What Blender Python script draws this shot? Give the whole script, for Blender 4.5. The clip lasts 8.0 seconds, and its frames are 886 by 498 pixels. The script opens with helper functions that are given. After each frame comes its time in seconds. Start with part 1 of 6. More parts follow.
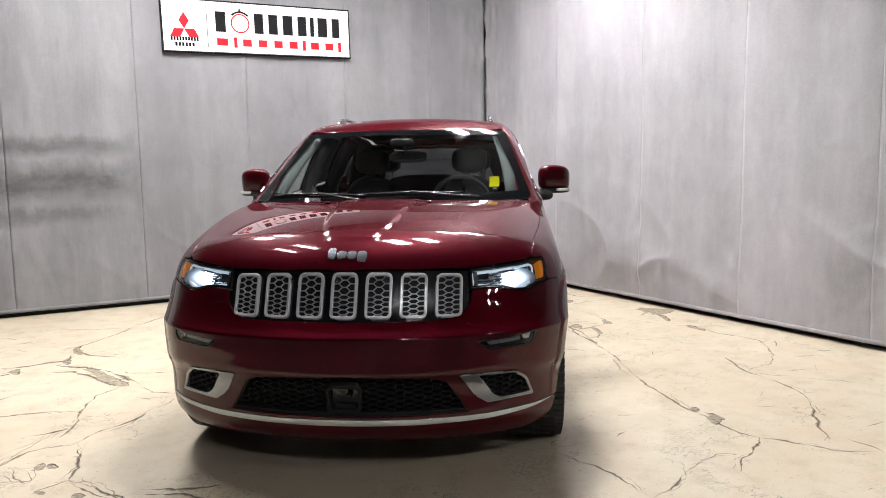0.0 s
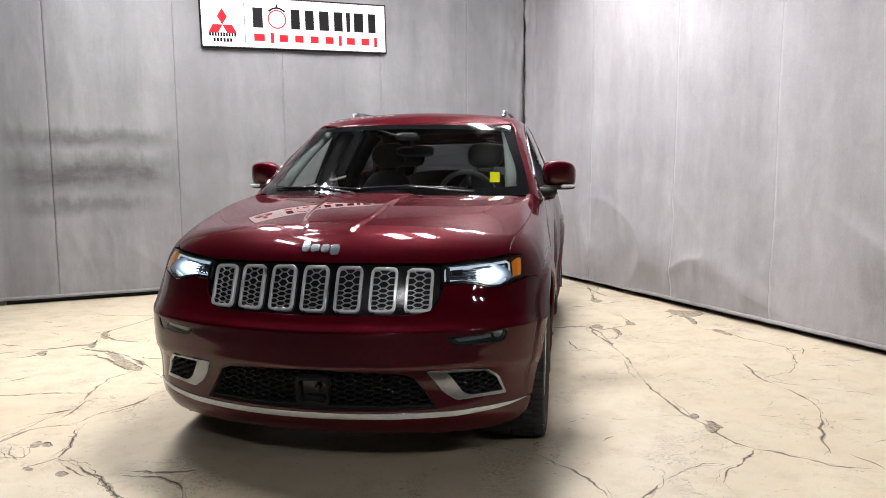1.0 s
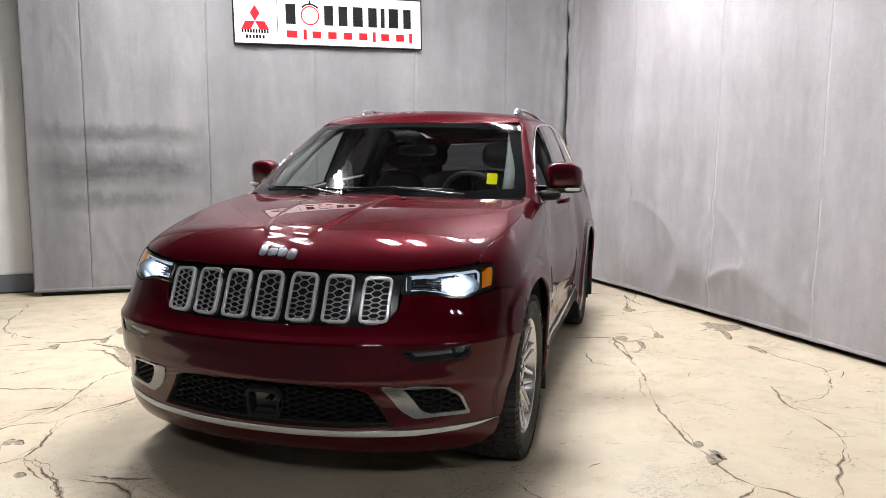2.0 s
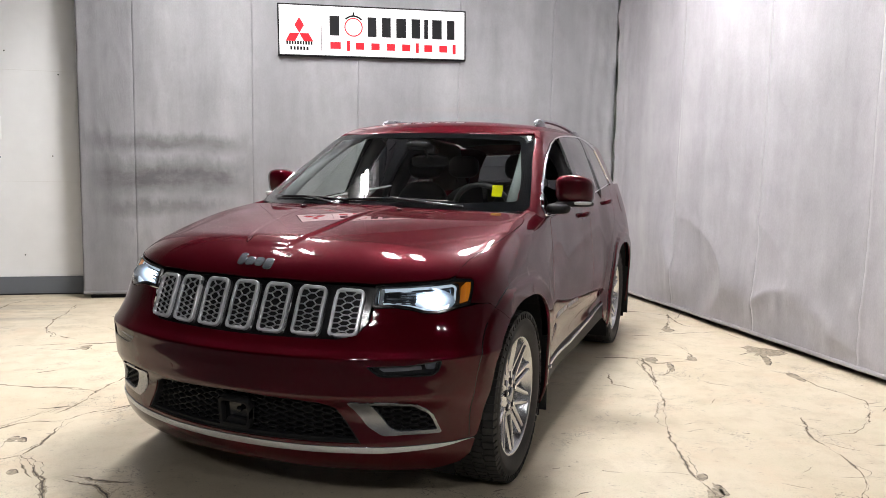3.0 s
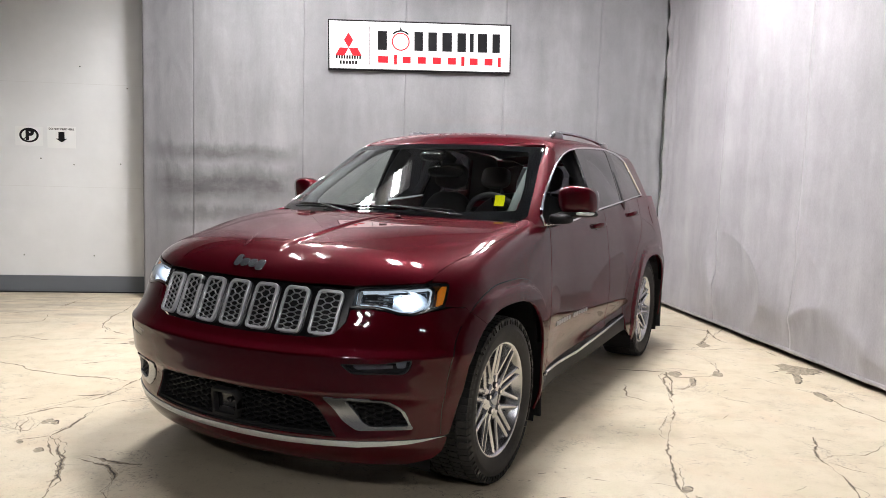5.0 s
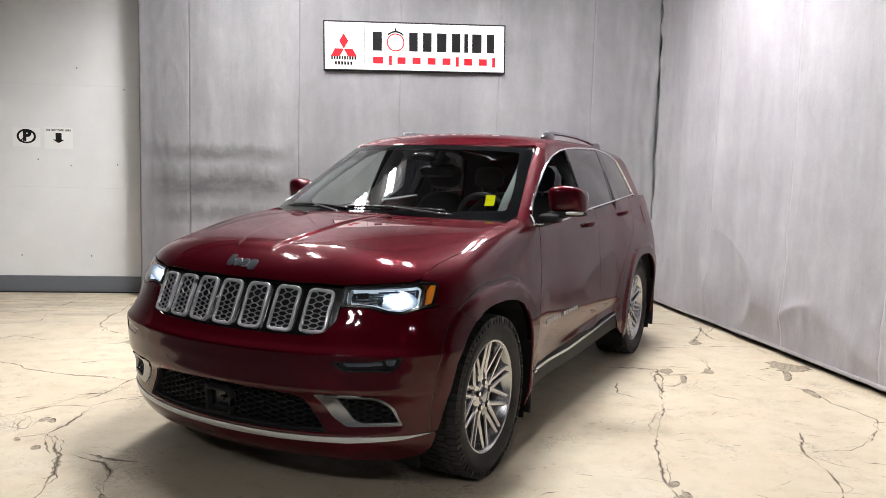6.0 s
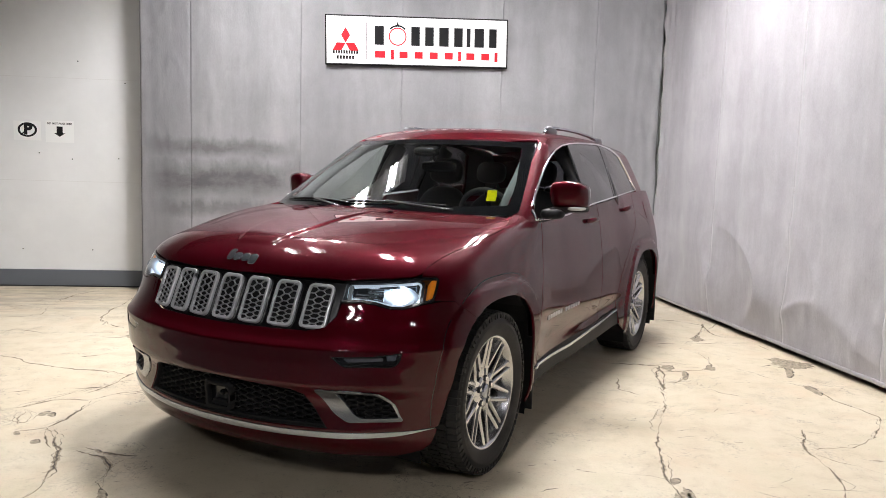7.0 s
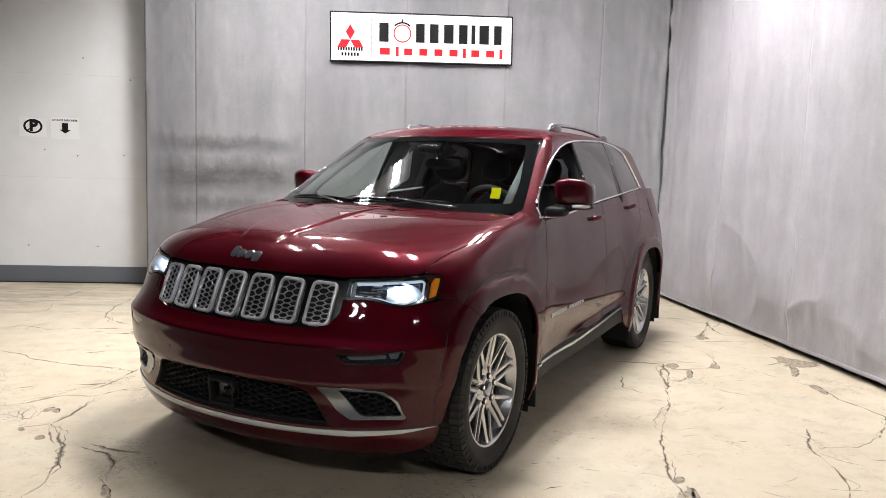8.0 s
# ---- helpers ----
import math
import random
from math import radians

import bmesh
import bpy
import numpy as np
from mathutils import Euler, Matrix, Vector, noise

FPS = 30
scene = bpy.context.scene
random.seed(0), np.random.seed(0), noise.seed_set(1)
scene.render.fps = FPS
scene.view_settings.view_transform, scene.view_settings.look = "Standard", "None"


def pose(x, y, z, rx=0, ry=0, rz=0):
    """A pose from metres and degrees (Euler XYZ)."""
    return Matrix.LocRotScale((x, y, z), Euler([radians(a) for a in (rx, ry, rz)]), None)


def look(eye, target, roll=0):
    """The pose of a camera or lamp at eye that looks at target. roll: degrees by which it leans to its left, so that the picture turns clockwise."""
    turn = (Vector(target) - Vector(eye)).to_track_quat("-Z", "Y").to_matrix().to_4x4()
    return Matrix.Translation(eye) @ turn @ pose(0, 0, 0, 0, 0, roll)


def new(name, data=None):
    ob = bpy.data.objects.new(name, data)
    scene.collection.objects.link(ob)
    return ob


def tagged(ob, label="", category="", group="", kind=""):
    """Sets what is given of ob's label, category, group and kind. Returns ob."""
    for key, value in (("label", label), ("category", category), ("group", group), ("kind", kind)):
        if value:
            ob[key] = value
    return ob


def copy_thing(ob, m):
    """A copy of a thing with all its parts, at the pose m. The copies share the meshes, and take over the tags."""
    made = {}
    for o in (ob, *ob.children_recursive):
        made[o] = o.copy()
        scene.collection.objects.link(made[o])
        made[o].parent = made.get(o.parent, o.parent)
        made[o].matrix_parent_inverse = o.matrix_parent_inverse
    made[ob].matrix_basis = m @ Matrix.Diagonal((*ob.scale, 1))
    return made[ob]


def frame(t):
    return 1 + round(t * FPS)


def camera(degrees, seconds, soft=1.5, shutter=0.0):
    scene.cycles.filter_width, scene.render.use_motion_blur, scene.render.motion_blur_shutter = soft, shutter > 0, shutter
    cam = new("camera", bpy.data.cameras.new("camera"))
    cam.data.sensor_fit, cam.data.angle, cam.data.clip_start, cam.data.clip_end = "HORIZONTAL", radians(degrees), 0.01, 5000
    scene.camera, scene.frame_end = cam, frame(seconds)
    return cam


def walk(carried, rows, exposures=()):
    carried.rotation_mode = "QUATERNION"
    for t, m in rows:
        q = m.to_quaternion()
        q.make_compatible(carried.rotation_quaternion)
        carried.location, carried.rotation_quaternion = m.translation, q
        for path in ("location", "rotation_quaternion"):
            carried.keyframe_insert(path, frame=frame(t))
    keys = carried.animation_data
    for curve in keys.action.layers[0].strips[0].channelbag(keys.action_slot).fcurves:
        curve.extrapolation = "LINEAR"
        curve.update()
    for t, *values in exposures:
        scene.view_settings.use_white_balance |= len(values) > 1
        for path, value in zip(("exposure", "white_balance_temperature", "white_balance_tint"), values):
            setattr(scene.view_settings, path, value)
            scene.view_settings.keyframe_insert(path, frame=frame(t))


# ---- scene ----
cam = camera(62.1, 8.0, 0.5)
PATH = [
    (0, (0.694, -2.899, 1.394), (0.517, -0.92, 1.165), -0.8),
    (0.5, (0.953, -2.908, 1.408), (0.676, -0.941, 1.177), -0.7),
    (1, (1.096, -2.815, 1.383), (0.737, -0.862, 1.145), -0.2),
    (1.5, (1.267, -2.605, 1.395), (0.815, -0.673, 1.143), 0.2),
    (2.8, (1.786, -2.346, 1.393), (1.081, -0.487, 1.178), 0.9),
    (3, (1.828, -2.277, 1.395), (1.086, -0.432, 1.181), 1.1),
    (3.5, (1.922, -2.202, 1.405), (1.109, -0.387, 1.192), 1.7),
    (4, (2.148, -2.212, 1.412), (1.256, -0.434, 1.199), 2.0),
    (4.2, (2.211, -2.219, 1.402), (1.290, -0.456, 1.191), 2.1),
    (5.3, (2.297, -2.220, 1.396), (1.356, -0.467, 1.211), 1.5),
    (5.5, (2.329, -2.237, 1.41), (1.386, -0.484, 1.22), 1.3),
    (6, (2.327, -2.248, 1.404), (1.39, -0.491, 1.213), 1.5),
    (6.5, (2.326, -2.249, 1.404), (1.391, -0.493, 1.208), 1.5),
    (7, (2.32, -2.231, 1.402), (1.38, -0.477, 1.198), 1.7),
    (7.5, (2.331, -2.218, 1.399), (1.383, -0.47, 1.191), 1.7),
    (8, (2.322, -2.222, 1.403), (1.371, -0.475, 1.191), 1.8),
]
walk(cam, [(t, look(eye, target, roll)) for t, eye, target, roll in PATH], [(0.0, 0.0, 6800, 15), (8.0, 0.0, 6800, 15)])


# ---- room frame: u along the back curtain, v away from the car, z up ----
ROOM = pose(0, 0, 0, 0, 0, 34.5)
CEILING = 4.2

world = bpy.data.worlds.new("world")
scene.world = world
world.use_nodes = True
world.node_tree.nodes["Background"].inputs[0].default_value = (0.8, 0.85, 1.0, 1)
world.node_tree.nodes["Background"].inputs[1].default_value = 0.01
TUBE_POWER = 378.0
LIGHTS = [(-0.15, 3.6, 5), (-0.75, 1.65, 2), (1.03, 1.15, 6), (2.8, 2.8, 6), (-1.6, -5.2, 3), (2.4, -5.8, 2)]


# ---- materials ----
def material(name, color=(0.5, 0.5, 0.5), rough=0.5, metal=0.0, **more):
    m = bpy.data.materials.new(name)
    m.use_nodes = True
    b = m.node_tree.nodes["Principled BSDF"]
    b.inputs["Base Color"].default_value = (*color, 1)
    b.inputs["Roughness"].default_value = rough
    b.inputs["Metallic"].default_value = metal
    for key, value in more.items():
        b.inputs[key.replace("_", " ")].default_value = value
    return m


class Nodes:
    """Short hand for a material's nodes."""

    def __init__(self, m):
        self.t = m.node_tree
        self.b = self.t.nodes["Principled BSDF"]
        self.co = self.t.nodes.new("ShaderNodeTexCoord").outputs["Object"]

    def put(self, kind, **inputs):
        n = self.t.nodes.new("ShaderNode" + kind)
        for key, value in inputs.items():
            self.set(n, key, value)
        return n

    def set(self, n, key, value):
        s = n.inputs[int(key[1:])] if key[0] == "i" and key[1:].isdigit() else n.inputs[key.replace("_", " ")]
        if isinstance(value, bpy.types.NodeSocket):
            self.t.links.new(value, s)
        else:
            s.default_value = value

    def scaled(self, sx, sy, sz, co=None):
        n = self.put("Mapping", Vector=co or self.co)
        n.inputs["Scale"].default_value = (sx, sy, sz)
        return n.outputs[0]

    def noise(self, scale, detail=4, rough=0.55, co=None, distortion=0.0):
        return self.put("TexNoise", Vector=co or self.co, Scale=scale, Detail=detail, Roughness=rough, Distortion=distortion).outputs["Fac"]

    def band(self, v, a, b, lo=0.0, hi=1.0):
        n = self.put("MapRange", Value=v, From_Min=a, From_Max=b, To_Min=lo, To_Max=hi)
        return n.outputs[0]

    def mix(self, fac, a, b):
        n = self.t.nodes.new("ShaderNodeMix")
        n.data_type = "RGBA"
        for s, v in ((n.inputs[0], fac), (n.inputs[6], a), (n.inputs[7], b)):
            if isinstance(v, bpy.types.NodeSocket):
                self.t.links.new(v, s)
            else:
                s.default_value = (*v, 1) if isinstance(v, tuple) and len(v) == 3 else v
        return n.outputs[2]

    def sum(self, op, a, b=0.0):
        n = self.t.nodes.new("ShaderNodeMath")
        n.operation = op
        self.set(n, "i0", a)
        self.set(n, "i1", b)
        return n.outputs[0]

    def bump(self, height, strength, distance=0.01):
        n = self.put("Bump", Height=height, Strength=strength, Distance=distance)
        self.t.links.new(n.outputs[0], self.b.inputs["Normal"])
        return n

    def out(self, key, value):
        self.t.links.new(value, self.b.inputs[key])


def paint_material():
    """Deep red metallic under a clear coat."""
    m = material("red_paint", (0.06, 0.001, 0.007), 0.42, 0.30, Coat_Weight=0.78, Coat_Roughness=0.003, Coat_IOR=1.46, Specular_IOR_Level=0.0)
    n = Nodes(m)
    fleck = n.noise(2600, 1)
    dust = n.noise(3.0, 6, 0.65)
    n.out("Base Color", n.mix(n.band(fleck, 0.35, 0.7), (0.042, 0.0006, 0.0034), (0.068, 0.0011, 0.0060)))
    n.out("Roughness", n.band(fleck, 0.3, 0.7, 0.34, 0.44))
    n.out("Coat Roughness", n.band(dust, 0.45, 0.75, 0.001, 0.007))
    return m


def curtain_material(name, stains, light_gain=(1.0, 1.0, 1.0), dark_bands=()):
    m = material(name, (0.30, 0.295, 0.30), 0.62, Sheen_Weight=0.15)
    n = Nodes(m)
    sep = n.put("SeparateXYZ", Vector=n.co)
    streak = n.noise(1.0, 5, 0.62, n.scaled(2.2, 1, 0.28))
    fine = n.noise(1.0, 4, 0.65, n.scaled(170, 1, 45.0))
    cloud = n.noise(1.5, 6, 0.65)
    blotch = n.noise(1.0, 6, 0.7, n.scaled(6.5, 1, 3.0), 0.5)
    tone = n.sum("ADD", n.sum("ADD", n.sum("MULTIPLY", streak, 0.46), n.sum("MULTIPLY", blotch, 0.22)), n.sum("ADD", n.sum("MULTIPLY", fine, 0.20), n.sum("MULTIPLY", cloud, 0.30)))
    # both tones are scaled up for the curtain painted as better lit
    col = n.mix(n.band(tone, 0.40, 0.76), tuple(c * k for c, k in zip((0.120, 0.120, 0.127), light_gain)), tuple(c * k for c, k in zip((0.245, 0.243, 0.254), light_gain)))
    ragged = n.sum("ADD", n.sum("MULTIPLY", cloud, 0.22), n.sum("MULTIPLY", blotch, 0.20))
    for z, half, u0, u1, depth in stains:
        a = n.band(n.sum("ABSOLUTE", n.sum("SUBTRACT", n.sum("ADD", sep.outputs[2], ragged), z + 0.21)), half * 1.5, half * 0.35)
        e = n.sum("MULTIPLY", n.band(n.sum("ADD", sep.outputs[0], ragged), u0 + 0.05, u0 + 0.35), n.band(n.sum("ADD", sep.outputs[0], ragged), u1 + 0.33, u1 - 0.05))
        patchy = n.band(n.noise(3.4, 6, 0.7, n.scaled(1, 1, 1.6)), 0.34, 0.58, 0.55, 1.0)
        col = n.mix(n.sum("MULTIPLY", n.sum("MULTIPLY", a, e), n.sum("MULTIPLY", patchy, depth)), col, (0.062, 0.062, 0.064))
    # patchy darker bands up the full height, at set places along the cloth
    for a0, wide, depth in dark_bands:
        run = n.band(n.sum("ABSOLUTE", n.sum("SUBTRACT", n.sum("ADD", sep.outputs[0], n.sum("MULTIPLY", streak, 0.5)), a0 + 0.25)), wide, wide * 0.15)
        col = n.mix(n.sum("MULTIPLY", n.sum("MULTIPLY", run, n.band(streak, 0.35, 0.6, 0.4, 1.0)), depth), col, (0.09, 0.09, 0.095))
    n.out("Base Color", col)
    weave = n.noise(1.0, 2, 0.5, n.scaled(900, 900, 900))
    wrinkle = n.noise(1.0, 4, 0.6, n.scaled(14, 1, 3.5))
    n.bump(n.sum("ADD", n.sum("MULTIPLY", weave, 0.10), wrinkle), 0.55, 0.006)
    return m


def floor_material():
    m = material("floor_concrete", (0.6, 0.53, 0.42), 0.42)
    n = Nodes(m)
    a = n.noise(0.9, 6, 0.6)
    b = n.noise(6.0, 6, 0.65)
    spots = n.noise(38.0, 3, 0.6)
    col = n.mix(n.band(a, 0.35, 0.68), (0.585, 0.500, 0.365), (0.655, 0.585, 0.455))
    col = n.mix(n.band(b, 0.50, 0.72, 0.0, 0.38), col, (0.42, 0.335, 0.235))
    col = n.mix(n.band(spots, 0.66, 0.72, 0.0, 0.6), col, (0.165, 0.135, 0.105))
    blush = n.noise(2.3, 4, 0.6, n.scaled(1, 1, 1.0))
    col = n.mix(n.band(blush, 0.52, 0.68, 0.0, 0.35), col, (0.62, 0.46, 0.315))
    col = n.mix(n.band(n.noise(3.1, 4, 0.6, distortion=0.6), 0.55, 0.70, 0.0, 0.30), col, (0.50, 0.47, 0.315))
    chips = n.noise(1.0, 6, 0.72, n.scaled(11, 26, 1), 0.4)
    col = n.mix(n.band(chips, 0.645, 0.665, 0.0, 0.75), col, (0.16, 0.125, 0.09))
    grain = n.noise(150.0, 4, 0.7)
    col = n.mix(n.band(grain, 0.52, 0.70, 0.0, 0.60), col, (0.315, 0.255, 0.18))
    smear = n.sum("MULTIPLY", n.band(n.noise(1.7, 5, 0.7), 0.54, 0.66), n.band(n.noise(55.0, 4, 0.7), 0.46, 0.60))
    col = n.mix(n.sum("MULTIPLY", smear, 0.5), col, (0.20, 0.165, 0.12))
    # a worn, stained stretch along the white wall
    sep = n.put("SeparateXYZ", Vector=n.co)
    worn = n.sum("MULTIPLY", n.band(sep.outputs[0], -1.3, -2.1), n.band(sep.outputs[1], 3.6, 4.3))
    drag = n.band(n.noise(1.0, 6, 0.7, n.scaled(1.6, 9.0, 1), 0.3), 0.42, 0.62)
    col = n.mix(n.sum("MULTIPLY", n.sum("MULTIPLY", worn, drag), 0.65), col, (0.24, 0.20, 0.15))
    # hairline cracks that come and go
    warp = n.put("VectorMath", i0=n.co, i1=n.put("TexNoise", Vector=n.co, Scale=2.6, Detail=6.0, Roughness=0.7).outputs["Color"])
    for scale, wide, m0, m1, dark in ((0.85, 0.0045, 0.47, 0.55, 0.85), (2.3, 0.006, 0.54, 0.62, 0.7)):
        cell = n.put("TexVoronoi", Vector=warp.outputs[0], Scale=scale)
        cell.feature = "DISTANCE_TO_EDGE"
        line = n.band(cell.outputs["Distance"], wide, wide * 0.3)
        col = n.mix(n.sum("MULTIPLY", n.sum("MULTIPLY", line, n.band(n.noise(1.9 * scale, 4, 0.6), m0, m1)), dark), col, (0.13, 0.10, 0.07))
    n.out("Base Color", col)
    n.out("Roughness", n.band(b, 0.3, 0.75, 0.34, 0.58))
    n.bump(n.sum("ADD", b, n.sum("MULTIPLY", spots, 0.3)), 0.15, 0.004)
    return m


def plaster_material(name, color):
    m = material(name, color, 0.7)
    n = Nodes(m)
    a = n.noise(1.4, 5, 0.6)
    b = n.noise(60, 3)
    n.out("Base Color", n.mix(n.band(a, 0.35, 0.7), tuple(c * 0.9 for c in color), color))
    n.bump(b, 0.10, 0.003)
    return m


def tyre_material():
    m = material("rubber", (0.018, 0.018, 0.019), 0.72)
    n = Nodes(m)
    a = n.noise(9, 5)
    n.out("Base Color", n.mix(n.band(a, 0.35, 0.75), (0.008, 0.008, 0.009), (0.024, 0.023, 0.022)))
    n.bump(n.noise(240, 2), 0.2, 0.001)
    return m


PAINT = paint_material()
CHROME = material("satin_chrome", (0.38, 0.41, 0.46), 0.22, 0.95)
BEZEL_METAL = material("brushed_bezel_metal", (0.27, 0.285, 0.31), 0.27, 0.9)
BRIGHT = material("chrome", (0.82, 0.83, 0.85), 0.08, 1.0)
FRIT = material("black_ceramic_border", (0.006, 0.006, 0.007), 0.6, Specular_IOR_Level=0.0)
BLACK = material("gloss_black_plastic", (0.008, 0.008, 0.009), 0.18)
MATT = material("matt_black_plastic", (0.011, 0.011, 0.012), 0.6, Specular_IOR_Level=0.22)
MESHED = material("grey_mesh_plastic", (0.42, 0.43, 0.45), 0.34, 0.35)
SILVER = material("silver_paint", (0.70, 0.71, 0.73), 0.26, 0.45)
RUBBER = tyre_material()
ALLOY = material("machined_alloy", (0.55, 0.56, 0.58), 0.27, 1.0)
ALLOY_DARK = material("dark_alloy", (0.16, 0.16, 0.17), 0.35, 0.9)
WIPER_ARM = material("satin_wiper_paint", (0.10, 0.10, 0.105), 0.22, 0.7)
TRIM = material("interior_black", (0.050, 0.051, 0.054), 0.6)
LEATHER = material("black_leather", (0.026, 0.026, 0.028), 0.42)
PILLAR_CLOTH = material("grey_headliner", (0.085, 0.095, 0.096), 0.85)
AMBER = material("amber_plastic", (0.95, 0.30, 0.015), 0.2, 0.0, Coat_Weight=0.6, Emission_Color=(1.0, 0.30, 0.03, 1.0), Emission_Strength=0.16)
YELLOW = material("yellow_paper", (0.78, 0.74, 0.001), 0.8, Specular_IOR_Level=0.1)
FLOOR = floor_material()
CURTAIN_BACK = curtain_material("grey_curtain_stained", ((1.63, 0.085, 0.12, 1.60, 0.75), (1.26, 0.15, 0.12, 1.65, 0.95), (0.95, 0.07, 0.22, 1.40, 0.6)), dark_bands=((0.22, 0.30, 0.50), (1.95, 0.26, 0.34), (3.05, 0.22, 0.28), (5.30, 0.36, 0.35)))
# same cloth, its colour raised to stand for stronger light on this side
CURTAIN_SIDE_LIT = curtain_material("grey_curtain", (), (1.45, 1.40, 1.41))
BARE = plaster_material("bare_dark_concrete", (0.075, 0.078, 0.085))
WHITE_WALL = plaster_material("white_plaster", (0.79, 0.80, 0.80))
GREY_WALL = plaster_material("grey_plaster", (0.13, 0.13, 0.13))
DARK_CEILING = plaster_material("dark_ceiling_paint", (0.045, 0.045, 0.048))
SKIRTING = plaster_material("blue_grey_paint", (0.12, 0.132, 0.148))
# near-black colour that stands in for shade in gaps at the floor
GAP_SHADE = material("gap_shade", (0.01, 0.01, 0.01), 0.9)
PANEL_WHITE = material("white_sign_face", (0.63, 0.63, 0.63), 0.45)
PAPER = material("white_paper", (0.80, 0.81, 0.80), 0.6)
JOINT = material("joint_shadow", (0.66, 0.66, 0.65), 0.8)
INK = material("black_ink", (0.009, 0.009, 0.010), 0.7, Specular_IOR_Level=0.08)
SIGN_RED = material("red_vinyl", (0.46, 0.016, 0.024), 0.7, Specular_IOR_Level=0.08)
STEEL = material("brake_steel", (0.30, 0.29, 0.28), 0.4, 1.0)


def glass_material(name, color, rough=0.0):
    m = bpy.data.materials.new(name)
    m.use_nodes = True
    t = m.node_tree
    t.nodes.remove(t.nodes["Principled BSDF"])
    clear = t.nodes.new("ShaderNodeBsdfTransparent")
    clear.inputs[0].default_value = (*color, 1)
    shine = t.nodes.new("ShaderNodeBsdfGlossy")
    shine.inputs["Roughness"].default_value = rough
    shine.inputs["Color"].default_value = (1, 1, 1, 1)
    facing = t.nodes.new("ShaderNodeLayerWeight")
    facing.inputs[0].default_value = 0.5
    power = t.nodes.new("ShaderNodeMath")
    power.operation = "POWER"
    power.inputs[1].default_value = 5.0
    fres = t.nodes.new("ShaderNodeMath")
    fres.operation = "MULTIPLY_ADD"
    fres.inputs[1].default_value, fres.inputs[2].default_value = 0.93, 0.05
    t.links.new(facing.outputs["Facing"], power.inputs[0])
    t.links.new(power.outputs[0], fres.inputs[0])
    mixed = t.nodes.new("ShaderNodeMixShader")
    t.links.new(fres.outputs[0], mixed.inputs[0])
    t.links.new(clear.outputs[0], mixed.inputs[1])
    t.links.new(shine.outputs[0], mixed.inputs[2])
    t.links.new(mixed.outputs[0], t.nodes["Material Output"].inputs[0])
    return m


GLASS = glass_material("windscreen_glass", (0.80, 0.85, 0.83))
GLASS_DARK = glass_material("privacy_glass", (0.045, 0.045, 0.05))
GLASS_REAR = glass_material("rear_glass", (0.13, 0.13, 0.14))
LENS = glass_material("clear_lens", (0.93, 0.95, 0.96))
SMOKE = glass_material("smoked_lens", (0.55, 0.57, 0.60))


def glow(name, color, power):
    m = material(name, (0.8, 0.8, 0.8), 0.4)
    b = m.node_tree.nodes["Principled BSDF"]
    b.inputs["Emission Color"].default_value = (*color, 1)
    b.inputs["Emission Strength"].default_value = power
    return m


TUBE = glow("fluorescent_tube", (0.95, 0.98, 1.0), TUBE_POWER)
BEAM = glow("headlamp_light", (0.78, 0.89, 1.0), 14.0)


def bowl_material():
    """A lamp's bowl: the bulb's light and glare on it are put in as glow, hottest at its middle."""
    m = glow("headlamp_bowl", (0.66, 0.82, 1.0), 1.0)
    n = Nodes(m)
    n.b.inputs["Base Color"].default_value = (0.20, 0.24, 0.28, 1)
    n.b.inputs["Metallic"].default_value = 0.7
    uv = n.put("UVMap").outputs[0]
    g = n.t.nodes.new("ShaderNodeTexGradient")
    g.gradient_type = "SPHERICAL"
    n.t.links.new(uv, g.inputs[0])
    hot = n.sum("POWER", g.outputs["Fac"], 2.2)
    n.out("Emission Strength", n.sum("MULTIPLY", hot, 9.0))
    return m


BOWL = bowl_material()
LAMP_DARK = material("smoked_lamp_inside", (0.10, 0.112, 0.125), 0.25, 0.5)
LAMP_CHROME = material("lamp_chrome", (0.50, 0.55, 0.60), 0.14, 1.0)
GUIDE = material("light_guide_plastic", (0.70, 0.75, 0.80), 0.15, 0.3, Emission_Color=(0.66, 0.84, 1.0, 1.0), Emission_Strength=0.45)


def crack_material(name, dark, pale, scale):
    m = material(name, dark, 0.8)
    n = Nodes(m)
    a = n.noise(scale, 5, 0.7)
    n.out("Base Color", n.mix(n.band(a, 0.40, 0.62), dark, pale))
    n.bump(n.noise(160, 3), 0.5, 0.003)
    return m


CRACK = crack_material("crack_dirt", (0.032, 0.025, 0.018), (0.15, 0.115, 0.08), 40)
CRACK_EDGE = crack_material("worn_concrete", (0.20, 0.16, 0.115), (0.50, 0.42, 0.31), 45)
SPALL = crack_material("broken_concrete", (0.20, 0.165, 0.12), (0.47, 0.40, 0.30), 42)


# ---- mesh helpers ----
def bm_obj(name, bm, mat, parent=None, label="", smooth=False):
    me = bpy.data.meshes.new(name)
    bm.to_mesh(me)
    bm.free()
    if smooth:
        for p in me.polygons:
            p.use_smooth = True
    for m in (mat if isinstance(mat, (list, tuple)) else [mat]):
        me.materials.append(m)
    ob = new(name, me)
    if parent is not None:
        ob.parent = parent
    if label:
        tagged(ob, label)
    return ob


def part(name, bm, mat, parent, label="", smooth=False):
    return bm_obj(name, bm, mat, parent, label, smooth)


